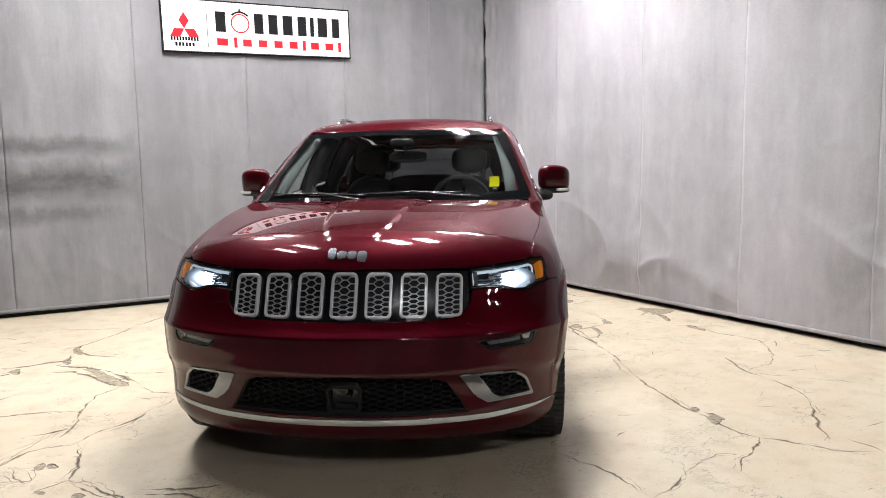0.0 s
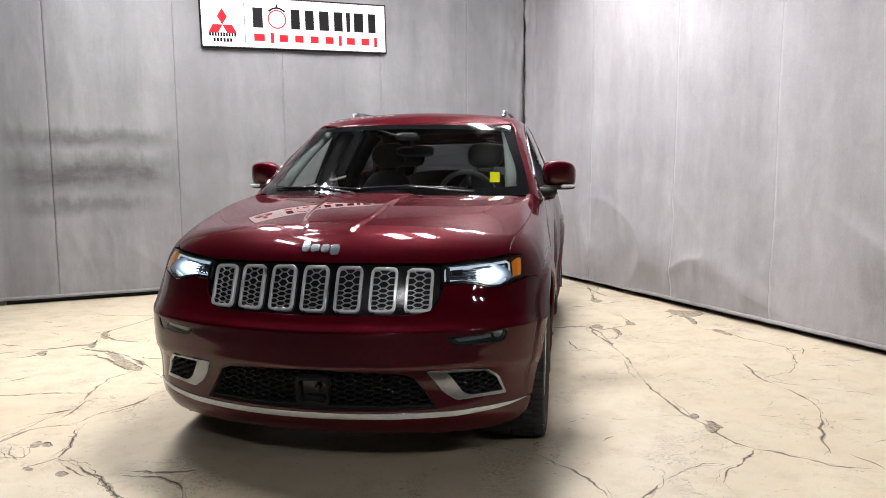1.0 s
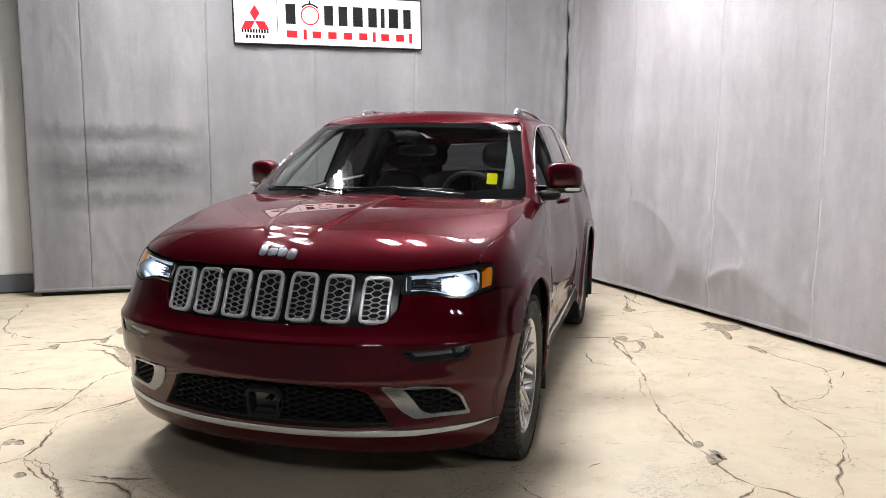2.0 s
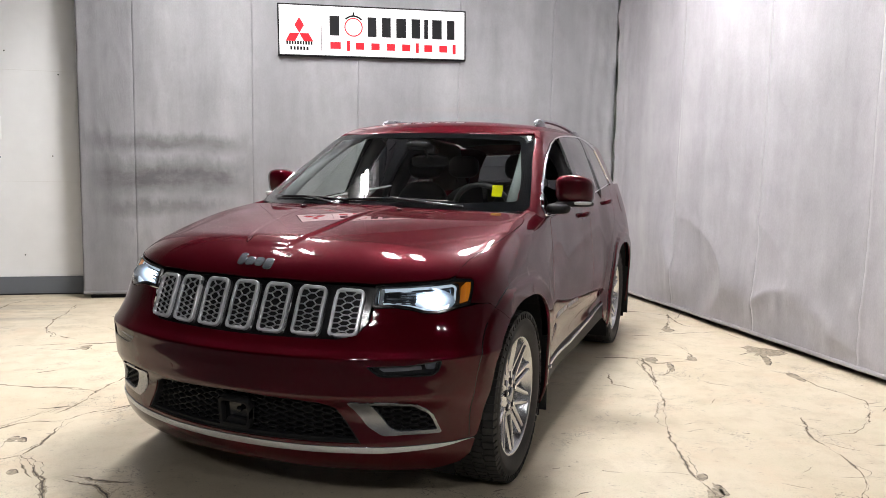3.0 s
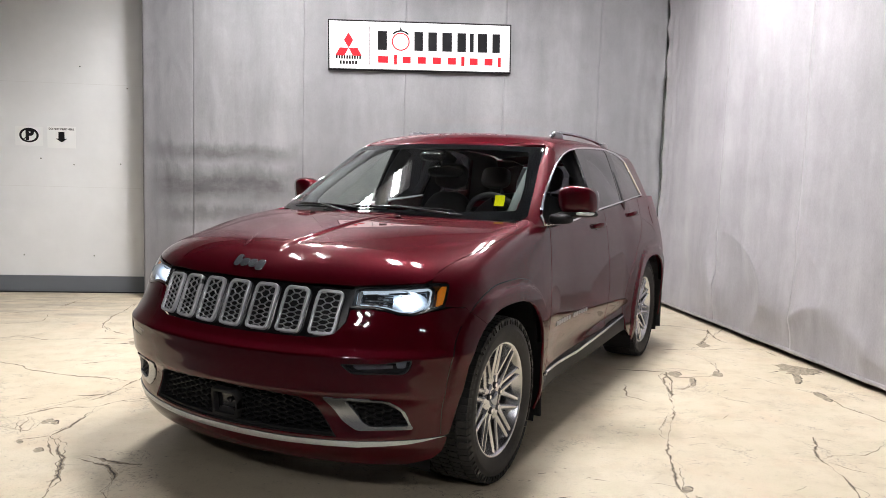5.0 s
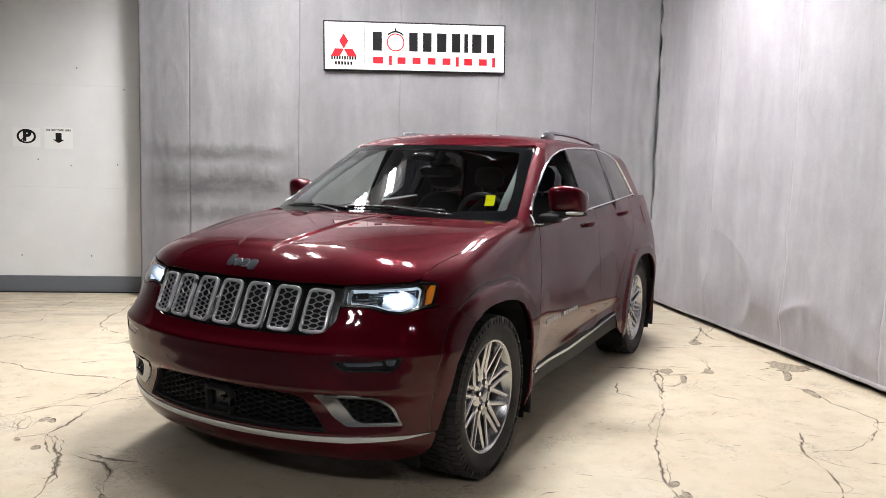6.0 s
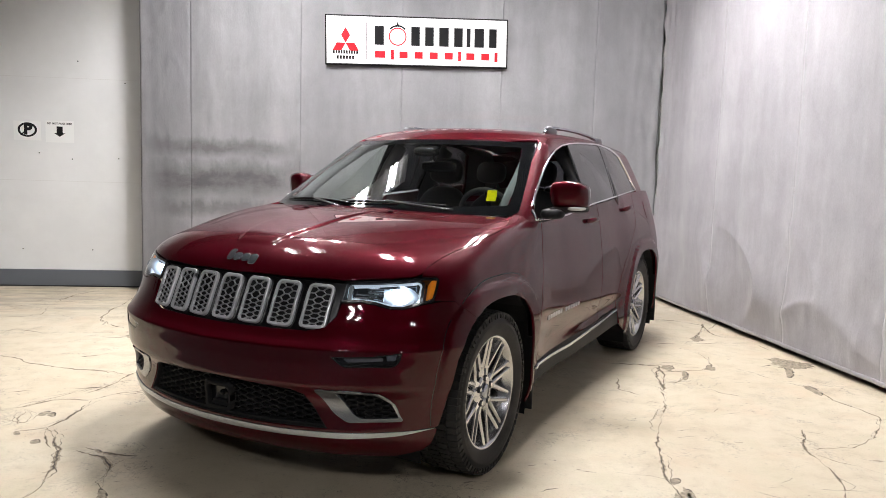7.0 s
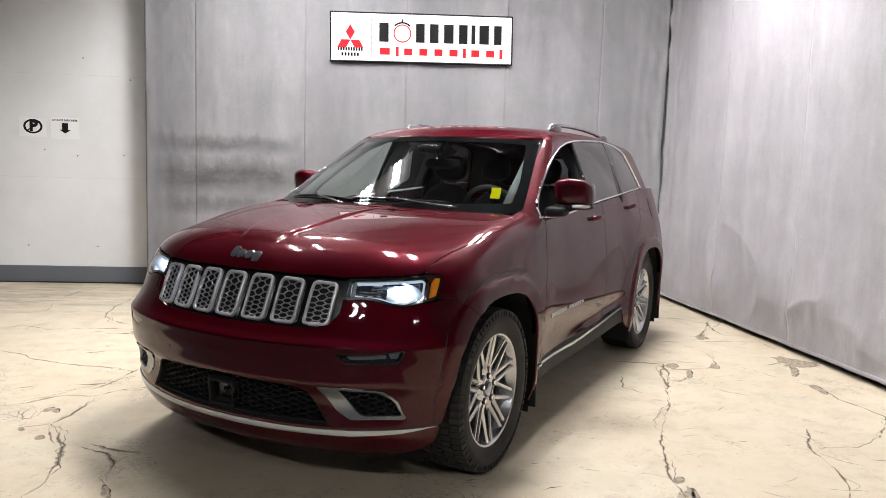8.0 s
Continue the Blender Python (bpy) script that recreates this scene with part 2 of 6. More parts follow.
def raw(name, verts, faces, mat, parent=None, label="", normals=None):
    me = bpy.data.meshes.new(name)
    me.from_pydata([tuple(v) for v in verts], [], [tuple(f) for f in faces])
    if normals is not None:
        me.polygons.foreach_set("use_smooth", [True] * len(me.polygons))
        me.normals_split_custom_set_from_vertices([tuple(n) for n in normals])
    me.materials.append(mat)
    me.update()
    ob = new(name, me)
    if parent is not None:
        ob.parent = parent
    if label:
        tagged(ob, label)
    return ob


def box(bm, x0, y0, z0, x1, y1, z1, bevel=0.0, m=None):
    g = bmesh.ops.create_cube(bm, size=1.0)["verts"]
    for v in g:
        v.co = Vector(((x0 + x1) / 2 + v.co.x * (x1 - x0), (y0 + y1) / 2 + v.co.y * (y1 - y0), (z0 + z1) / 2 + v.co.z * (z1 - z0)))
    if bevel:
        es = list({e for v in g for e in v.link_edges})
        r = bmesh.ops.bevel(bm, geom=es, offset=bevel, segments=2, affect="EDGES", profile=0.5)
        g = list({v for f in r["faces"] for v in f.verts} | {v for v in g if v.is_valid})
    if m is not None:
        for v in g:
            v.co = m @ v.co
    return g


def boxed(name, x0, y0, z0, x1, y1, z1, mat, parent=None, bevel=0.0, label=""):
    bm = bmesh.new()
    box(bm, x0, y0, z0, x1, y1, z1, bevel)
    return bm_obj(name, bm, mat, parent, label)


# ---- the room ----
def in_room(ob):
    ob.matrix_basis = ROOM @ ob.matrix_basis
    return ob


def add_floor():
    n = 60
    vs, fs = [], []
    for j in range(n + 1):
        for i in range(n + 1):
            vs.append((-9.0 + 14.5 * i / n, -9.0 + 15.5 * j / n, 0.0))
    for j in range(n):
        for i in range(n):
            a = j * (n + 1) + i
            fs.append((a, a + 1, a + n + 2, a + n + 1))
    ob = in_room(raw("floor", vs, fs, FLOOR))
    bare = boxed("floor_bare", -9.0, -9.0, -0.02, 9.0, -0.62, 0.004, BARE)
    tagged(bare, "bare dark grey concrete floor before the painted studio floor", "floor", kind="structure")
    tagged(ob, "cream painted concrete floor, cracked and patched", "floor", kind="structure")
    return ob


def add_wall(name, u0, v0, u1, v1, mat, label):
    ob = in_room(boxed(name, u0, v0, 0.0, u1, v1, CEILING, mat))
    return tagged(ob, label, "wall", kind="structure")


add_floor()
add_wall("wall_north", -9.0, 5.56, 5.5, 5.76, WHITE_WALL, "plain white painted wall with faint panel joints")
add_wall("wall_east", 4.75, -9.0, 4.95, 5.56, GREY_WALL, "plain wall behind the grey curtain")
add_wall("wall_west", -9.2, -9.0, -9.0, 5.56, GREY_WALL, "plain grey painted wall closing the room")
add_wall("wall_south", -9.0, -9.2, 4.95, -9.0, GREY_WALL, "plain grey painted wall closing the room")
tagged(in_room(boxed("ceiling", -9.2, -9.2, CEILING, 5.5, 5.76, CEILING + 0.2, DARK_CEILING)), "plain dark ceiling over the studio", "ceiling", kind="structure")
tagged(in_room(boxed("baseboard", -9.0, 5.535, 0.012, -1.2, 5.56, 0.19, SKIRTING, bevel=0.003)), "blue-grey painted skirting along the white wall", "baseboard", kind="structure")


def curtain(name, start, end, height, seams, mat, label, sag=0.0, seed=1, corner=(0, 0)):
    """A hanging sheet of sewn widths from start to end, its hem just off the floor, with soft folds."""
    rng = random.Random(seed)
    length = math.hypot(end[0] - start[0], end[1] - start[1])
    thing = new(name)
    thing.matrix_basis = ROOM @ Matrix.Translation((*start, 0)) @ Matrix.Rotation(math.atan2(end[1] - start[1], end[0] - start[0]), 4, "Z")
    tagged(thing, label, "curtain")
    edges = [0.0] + seams + [length]
    waves = [(rng.uniform(2.0, 9.0), rng.uniform(0, 6.28), rng.uniform(0.002, 0.005)) for k in range(4)]
    nz = 170

    def depth(a, z):
        d = sum(h * math.sin(k * a + p + 0.25 * math.sin(2.1 * z + p)) for k, p, h in waves)
        near = min((abs(a - s), s) for s in edges[1:-1])[0] if seams else 9
        d += 0.0012 * math.exp(-(near / 0.02) ** 2)
        d += 0.012 * math.exp(-(near / 0.09) ** 2) * noise.noise((a * 9, z * 7.5, seed + 2.0)) * max(0.15, min(1.0, 1.9 - z))
        for end, gather in ((0.0, corner[0]), (length, corner[1])):
            d += gather * (0.007 * math.sin(46 * abs(a - end) + 1.2 * math.sin(2.3 * z)) + 0.022 * noise.noise((a * 13, z * 5.5, seed))) * math.exp(-abs(a - end) / 0.20)
        low = max(0.0, 1.25 - z)
        d += sag * low * max(0.0, min(1.0, (z - 0.10) / 0.35)) * (0.020 * math.sin(5.2 * a + 3.0 * z) + 0.014 * math.sin(9.1 * a - 5.5 * z + 1.0) * low)
        crest = 1 - min(1.0, abs(2.4 * noise.noise((a * 1.25 + 0.75 * z + seed * 3, z * 0.9 - 0.35 * a, 1.7))))
        d += sag * 0.050 * crest ** 3 * min(1.0, low * 1.1) * max(0.0, min(1.0, (z - 0.08) / 0.30))
        crease = 1 - min(1.0, abs(3.0 * noise.noise((a * 3.4 + seed, z * 1.5 + 0.8 * a, 6.1))))
        d += 0.0045 * crest * crease ** 4
        d += 0.012 * noise.noise((a * 1.6 + seed * 7, z * 0.8, 0.3)) + 0.005 * noise.noise((a * 7 + seed, z * 2.4, 4.0))
        return d

    for k in range(len(edges) - 1):
        a0, a1 = edges[k], edges[k + 1] + (0.012 if k < len(edges) - 2 else 0.0)
        nx = max(6, int((a1 - a0) / 0.022))
        vs, fs = [], []
        for j in range(nz + 1):
            z = 0.064 + (height - 0.064) * (j / nz) ** 1.25
            for i in range(nx + 1):
                a = a0 + (a1 - a0) * i / nx
                tuck = -0.005 if i == nx and k < len(edges) - 2 else 0.0
                vs.append((a, -depth(a, z) - tuck, z))
        for j in range(nz):
            for i in range(nx):
                c = j * (nx + 1) + i
                fs.append((c, c + 1, c + nx + 2, c + nx + 1))
        ob = raw("panel", vs, fs, mat, thing)
        for p in ob.data.polygons:
            p.use_smooth = True
        m = ob.modifiers.new("thick", "SOLIDIFY")
        m.thickness, m.offset = 0.003, -1
    # the hem, a rolled tube along the foot
    n = int(length / 0.03)
    vs, fs, r = [], [], 0.019
    for i in range(n + 1):
        a = length * i / n
        d = -depth(a, 0.064)
        for k in range(8):
            t = math.tau * k / 8
            vs.append((a, d + r * 0.6 * math.cos(t) + 0.004, 0.064 + r * math.sin(t)))
    for i in range(n):
        for k in range(8):
            c, e = i * 8 + k, i * 8 + (k + 1) % 8
            fs.append((c, c + 8, e + 8, e))
    hem = raw("hem", vs, fs, mat, thing)
    for p in hem.data.polygons:
        p.use_smooth = True
    return thing


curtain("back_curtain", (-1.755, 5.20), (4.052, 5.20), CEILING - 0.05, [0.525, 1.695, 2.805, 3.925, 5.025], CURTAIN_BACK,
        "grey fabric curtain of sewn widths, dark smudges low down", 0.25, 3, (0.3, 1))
curtain("side_curtain", (4.06, 5.17), (4.28, -1.6), CEILING - 0.05, [1.37, 2.64, 3.78, 4.90, 6.0], CURTAIN_SIDE_LIT,
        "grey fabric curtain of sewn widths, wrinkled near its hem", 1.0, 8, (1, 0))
# near-black strips added to paint the shaded gap below the curtains' hems
tagged(in_room(boxed("trim_back", -1.70, 5.26, 0.0, 4.4, 5.34, 0.30, GAP_SHADE)), "near-black strip standing in for the shaded gap under the curtain", "trim", kind="structure")
tagged(in_room(boxed("trim_side", 4.36, -1.6, 0.0, 4.46, 5.30, 0.30, GAP_SHADE)), "near-black strip standing in for the shaded gap under the curtain", "trim", kind="structure")


def bay_light(lit):
    """A high-bay fitting: two troughs side by side, three tubes in each."""
    thing = new("ceiling_light")
    enamel = material("white_enamel", (0.8, 0.8, 0.8), 0.35)
    bm = bmesh.new()
    box(bm, -0.42, -0.34, 0.02, 0.42, 0.34, 0.07, 0.008)
    part("housing", bm, enamel, thing)
    for b, bank in enumerate((-0.25, 0.25)):
        bm = bmesh.new()
        for x0, x1 in ((-0.09, -0.15), (0.09, 0.15)):
            rows = [[bm.verts.new((bank + x + d, y, z)) for x, z in ((x0, 0.018), (x1, -0.10))] for y, d in ((-0.34, 0), (0.34, 0))]
            bm.faces.new((rows[0][0], rows[0][1], rows[1][1], rows[1][0]))
        bmesh.ops.solidify(bm, geom=bm.faces[:], thickness=0.004)
        part("reflector", bm, enamel, thing)
        for j, k in enumerate((-0.062, 0.0, 0.062)):
            bm = bmesh.new()
            bmesh.ops.create_cone(bm, cap_ends=True, segments=10, radius1=0.019, radius2=0.019, depth=0.60, matrix=Matrix.Translation((bank + k, 0, -0.03)) @ Matrix.Rotation(math.pi / 2, 4, "X"))
            part("tube", bm, TUBE if 2 * j + b < lit else enamel, thing, smooth=True)
    return tagged(thing, f"white fluorescent high-bay fitting with {('no', 'one', 'two', 'three', 'four', 'five', 'six')[lit]} of its six tubes lit", "ceiling light", "ceiling lights")


for u, v, lit in LIGHTS:
    bay_light(lit).matrix_basis = ROOM @ Matrix.Translation((u, v, CEILING - 0.10))


def spline(xs, ys):
    """A natural cubic through the points, clamped at the ends."""
    xs, ys = np.array(xs, float), np.array(ys, float)
    n, h = len(xs), np.diff(xs)
    a, r = np.eye(n), np.zeros(n)
    for i in range(1, n - 1):
        a[i, i - 1:i + 2] = h[i - 1], 2 * (h[i - 1] + h[i]), h[i]
        r[i] = 6 * ((ys[i + 1] - ys[i]) / h[i] - (ys[i] - ys[i - 1]) / h[i - 1])
    m = np.linalg.solve(a, r)

    def at(v):
        v = np.clip(v, xs[0], xs[-1])
        i = np.clip(np.searchsorted(xs, v) - 1, 0, n - 2)
        d, e, w = v - xs[i], xs[i + 1] - v, h[i]
        return (m[i] * e ** 3 + m[i + 1] * d ** 3) / (6 * w) + (ys[i] / w - m[i] * w / 6) * e + (ys[i + 1] / w - m[i + 1] * w / 6) * d
    return at


def ramp(v, a, b):
    v = np.clip((v - a) / (b - a), 0, 1)
    return v * v * (3 - 2 * v)


def smax(a, b, k):
    h = np.maximum(k - np.abs(a - b), 0) / k
    return np.maximum(a, b) + h * h * k / 4


# The body in metres: x to the car's left, y from its nose to its tail, z up.
HUB_F, HUB_R, HUB_Z = 0.90, 3.815, 0.385
nose = spline((0.16, 0.22, 0.27, 0.32, 0.38, 0.46, 0.49, 0.515, 0.56, 0.62, 0.67, 0.686, 0.696, 0.73, 0.76, 0.85, 0.93, 0.98, 1.08, 1.2),
              (0.17, 0.115, 0.08, 0.066, 0.066, 0.058, 0.044, 0.028, 0.0195, 0.014, 0.0115, 0.014, 0.026, 0.058, 0.079, 0.120, 0.158, 0.182, 0.26, 0.36))
girth = spline((0.16, 0.24, 0.30, 0.40, 0.50, 0.60, 0.72, 0.85, 1.0, 1.1, 1.2, 1.3, 1.4, 1.5, 1.6, 1.75),
               (0.88, 0.916, 0.932, 0.937, 0.942, 0.948, 0.952, 0.945, 0.925, 0.902, 0.870, 0.834, 0.793, 0.750, 0.703, 0.625))
hood_line = spline((0.0, 0.12, 0.18, 0.3, 0.5, 0.75, 1.0, 1.3, 1.45, 1.7, 2.0), (0.90, 0.995, 1.03, 1.078, 1.13, 1.173, 1.197, 1.215, 1.25, 1.42, 1.6))
hood_crown = spline((0.0, 0.2, 0.5, 0.8, 1.2, 1.6), (1.0, 1.0, 1.0, 0.75, 0.3, 0.25))

dome_edge = spline((0.0, 0.29, 0.36, 0.45, 0.7, 1.1, 1.4), (0.08, 0.103, 0.130, 0.155, 0.177, 0.205, 0.22))


def body(p):
    """Distance-like: negative inside the car's lower body."""
    x, y, z = np.abs(p[..., 0]), p[..., 1], p[..., 2]
    xc = np.minimum(x, 1.05)
    front = nose(z) + 0.315 * xc ** 2 + 0.11 * xc ** 6 - y
    dz = np.abs(z - HUB_Z) ** 3
    rf = np.cbrt(np.abs(y - HUB_F) ** 3 + dz)
    rr = np.cbrt(np.abs(y - HUB_R) ** 3 + dz)
    flare = 0.010 * (2 - ramp(rf, 0.50, 0.80) - ramp(rr, 0.50, 0.80)) + 0.016 * (2 - ramp(rf, 0.506, 0.532) - ramp(rr, 0.506, 0.532))
    waist = 0.014 * ramp(y, 1.35, 1.9) * (1 - ramp(y, 3.0, 3.4)) + 0.035 * ramp(y, 4.0, 4.8)
    scoop = 0.012 * np.exp(-((z - 0.50) / 0.07) ** 2) * ramp(y, 1.3, 1.6) * (1 - ramp(y, 3.1, 3.4))
    side = x - (girth(z) + flare - waist - scoop)
    wide = dome_edge(y)
    dome = 0.008 * (1 - ramp(x, wide - 0.018, wide + 0.014)) * ramp(y, 0.280, 0.315)
    top = z - (hood_line(y) + dome - hood_crown(y) * (0.10 * xc ** 2 + 0.10 * xc ** 4))
    rear = y - (4.80 - 0.40 * x ** 2 - 0.25 * np.maximum(z - 0.9, 0) - 0.3 * np.maximum(0.45 - z, 0))
    return smax(smax(smax(front, side, 0.16), top, 0.10), rear, 0.18)


roof_line = spline((1.6, 1.9, 2.3, 2.8, 3.4, 4.0, 4.5, 4.8), (1.608, 1.674, 1.713, 1.723, 1.716, 1.688, 1.64, 1.585))


# the slit's shade below the skirting, drawn as a solid black strip
def cabin(p):
    """Distance-like: negative inside the greenhouse."""
    x, y, z = np.abs(p[..., 0]), p[..., 1], p[..., 2]
    xc = np.minimum(x, 1.0)
    glass = (1.13 + (z - 1.205) * 1.75 + 0.40 * xc ** 2 - y) * 0.50
    side = x - girth(z) + 0.05 * ramp(y, 3.2, 4.8)
    roof = z - (roof_line(y) - 0.10 * xc ** 2)
    rear = (y - (4.72 - 0.62 * np.maximum(z - 1.15, 0) - 0.42 * xc ** 2)) * 0.85
    return smax(smax(smax(glass, side, 0.07), roof, 0.07), rear, 0.16)


PIVOT_X, PIVOT_Z = 0.35, 1.25


def cabin_rays(y, q):
    """Rays across the car at the station y, at the elevation q (radians) about a line inside the cabin."""
    y, q = np.asarray(y, float), np.asarray(q, float)
    out = np.stack([np.cos(q), np.zeros_like(q), np.sin(q)], -1)
    return np.stack([np.full_like(y, PIVOT_X), y, np.full_like(y, PIVOT_Z)], -1) + out * 1.2, -out


CORE_X, CORE_Y, CORE_Z, REACH, LIFT = 0.55, 0.60, 0.85, 0.40, 0.30
TURN_END = CORE_X + REACH * math.pi / 2


def rays(s, b):
    """The rays of the wrap: s runs round the plan from the nose's middle (signed), b up the side and over the shoulder."""
    s, b = np.asarray(s, float), np.asarray(b, float)
    sg, a = np.where(s < 0, -1.0, 1.0), np.abs(s)
    phi = np.clip((a - CORE_X) / REACH, 0, math.pi / 2)
    core = np.stack([np.minimum(a, CORE_X), CORE_Y + np.maximum(a - TURN_END, 0), np.minimum(b, CORE_Z)], -1)
    lift = np.maximum(b - CORE_Z, 0) / LIFT
    out = np.stack([np.sin(phi) * np.cos(lift), -np.cos(phi) * np.cos(lift), np.sin(lift)], -1)
    core[..., 0] *= sg
    out[..., 0] *= sg
    return core + out * 1.3, -out


def unwrap(p):
    """(s, b) of a place, the inverse of rays()."""
    x, y, z = p[..., 0], p[..., 1], p[..., 2]
    sg, a = np.where(x < 0, -1.0, 1.0), np.abs(x)
    side = y > CORE_Y
    phi = np.where(side, math.pi / 2, np.arctan2(np.maximum(a - CORE_X, 0), CORE_Y - y))
    s = np.where(side, TURN_END + y - CORE_Y, np.where(a < CORE_X, a, CORE_X + REACH * phi))
    flat = np.where(side, a - CORE_X, np.where(a < CORE_X, CORE_Y - y, np.hypot(a - CORE_X, CORE_Y - y)))
    b = np.where(z > CORE_Z, CORE_Z + LIFT * np.arctan2(z - CORE_Z, flat), z)
    return np.stack([sg * s, b], -1)


def meet(o, d, f, far=1.6):
    """Where rays first meet the surface f = 0."""
    t, hit = np.zeros(o.shape[:-1]), np.zeros(o.shape[:-1], bool)
    for k in range(160):
        v = f(o + d * t[..., None])
        hit |= v < 0.003
        t = np.where(hit, t, np.minimum(t + np.maximum(v * 0.6, 0.002), far * 6))
    for k in range(6):
        v = f(o + d * t[..., None])
        w = f(o + d * (t + 0.002)[..., None])
        t = t - np.clip(v / np.where(np.abs(w - v) < 1e-6, -1e-6, (w - v) / 0.002), -0.02, 0.02)
    return o + d * t[..., None]


def slope(p, f):
    """The outward normal of f at p."""
    e = 0.0015
    g = np.stack([f(p + np.array(v) * e) - f(p - np.array(v) * e) for v in ((1, 0, 0), (0, 1, 0), (0, 0, 1))], -1)
    return g / np.maximum(np.linalg.norm(g, axis=-1, keepdims=True), 1e-9)


from mathutils.geometry import delaunay_2d_cdt


# ---- panels cut from the body's surface ----
def resample(pts, step):
    """A closed outline with points no further apart than step."""
    out = []
    for (ax, ay), (bx, by) in zip(pts, pts[1:] + pts[:1]):
        n = max(1, math.ceil(math.hypot(bx - ax, by - ay) / step))
        out += [(ax + (bx - ax) * k / n, ay + (by - ay) * k / n) for k in range(n)]
    return out


def rounded(pts, r, n=5):
    """A closed outline with its corners rounded by about r."""
    out = []
    for i in range(len(pts)):
        a, b, c = (Vector(pts[(i + k) % len(pts)]) for k in (-1, 0, 1))
        p = b + (a - b) * min(r / max((a - b).length, 1e-6), 0.45)
        q = b + (c - b) * min(r / max((c - b).length, 1e-6), 0.45)
        for k in range(n + 1):
            t = k / n
            out.append(tuple(p * (1 - t) ** 2 + b * (2 * t * (1 - t)) + q * t * t))
    return out


def both(half):
    """A closed outline that is alike on both sides of the middle, from its half with s >= 0, given from one end on the middle to the other."""
    back = [(-s, b) for s, b in reversed(half) if s > 1e-6]
    return list(half) + back


def inset(pts, d):
    """The outline moved inwards by d."""
    n = len(pts)
    area = sum(pts[i][0] * pts[(i + 1) % n][1] - pts[(i + 1) % n][0] * pts[i][1] for i in range(n))
    sg = 1 if area > 0 else -1
    out = []
    for i in range(n):
        a, b, c = (Vector(pts[(i + k) % n]) for k in (-1, 0, 1))
        u, v = (b - a), (c - b)
        if u.length < 1e-7 or v.length < 1e-7:
            out.append(tuple(b))
            continue
        u.normalize(), v.normalize()
        nu, nv = Vector((-u.y, u.x)) * sg, Vector((-v.y, v.x)) * sg
        m = nu + nv
        m = m / max(m.dot(nu), 0.5) if m.length > 1e-6 else nu
        out.append(tuple(b + m * d))
    return out


def inside(q, poly):
    """Which of the points q lie in the outline."""
    x, y = q[:, 0], q[:, 1]
    hit = np.zeros(len(q), bool)
    px, py = np.array(poly)[:, 0], np.array(poly)[:, 1]
    qx, qy = np.roll(px, -1), np.roll(py, -1)
    for ax, ay, bx, by in zip(px, py, qx, qy):
        cross = (ay > y) != (by > y)
        if ay != by:
            hit ^= cross & (x < (bx - ax) * (y - ay) / (by - ay) + ax)
    return hit


def cut(outline, holes, step, edge):
    """Triangles that fill the outline but for its holes, with points about step apart."""
    loops = [resample(list(outline), edge)] + [resample(list(h), edge) for h in holes]
    verts, edges = [], []
    for loop in loops:
        k = len(verts)
        verts += loop
        edges += [(k + i, k + (i + 1) % len(loop)) for i in range(len(loop))]
    rim = np.array(verts)
    lo, hi = rim.min(0), rim.max(0)
    gx, gy = np.meshgrid(np.arange(lo[0], hi[0], step), np.arange(lo[1], hi[1], step * 0.87))
    gx = gx + (np.arange(gx.shape[0]) % 2)[:, None] * step * 0.5
    g = np.stack([gx.ravel(), gy.ravel()], -1)
    keep = inside(g, loops[0])
    for h in loops[1:]:
        keep &= ~inside(g, h)
    g = g[keep]
    if len(g):
        far = np.array([np.min((rim[:, 0] - a) ** 2 + (rim[:, 1] - b) ** 2) for a, b in g])
        g = g[far > (min(step, edge * 2) * 0.45) ** 2]
    co = [Vector(v) for v in verts] + [Vector(v) for v in g]
    v2, e2, f2, *_ = delaunay_2d_cdt(co, edges, [], 0, 1e-6)
    v2 = np.array([tuple(v) for v in v2])
    tri = np.array([f for f in f2 if len(f) == 3])
    mid = v2[tri].mean(1)
    ok = inside(mid, loops[0])
    for h in loops[1:]:
        ok &= ~inside(mid, h)
    tri = tri[ok]
    used = np.unique(tri)
    back = np.full(len(v2), -1)
    back[used] = np.arange(len(used))
    return v2[used], back[tri]


def down_rays(x, w):
    """Rays that fall on the bonnet from before and above: x across, w along the slope."""
    x, w = np.asarray(x, float), np.asarray(w, float)
    h = math.sqrt(0.5)
    o = np.stack([x, w * h, w * h], -1)
    d = np.broadcast_to(np.array((0, h, -h)), o.shape)
    return o - d * 1.2, d


def front_rays(x, z):
    x, z = np.asarray(x, float), np.asarray(z, float)
    return np.stack([x, np.full_like(x, -0.6), z], -1), np.broadcast_to(np.array((0.0, 1.0, 0.0)), x.shape + (3,))


def rear_rays(x, z):
    x, z = np.asarray(x, float), np.asarray(z, float)
    return np.stack([x, np.full_like(x, 6.0), z], -1), np.broadcast_to(np.array((0.0, -1.0, 0.0)), x.shape + (3,))


def top_rays(x, y):
    x, y = np.asarray(x, float), np.asarray(y, float)
    return np.stack([x, y, np.full_like(x, 2.6)], -1), np.broadcast_to(np.array((0.0, 0.0, -1.0)), x.shape + (3,))


def lay(ab, how, f, lift=0.0):
    """Places and normals on the surface f for pairs of wrap coordinates."""
    ab = np.asarray(ab, float)
    o, d = how(ab[:, 0], ab[:, 1])
    p = meet(o, d, f)
    n = slope(p, f)
    return p + n * lift, n


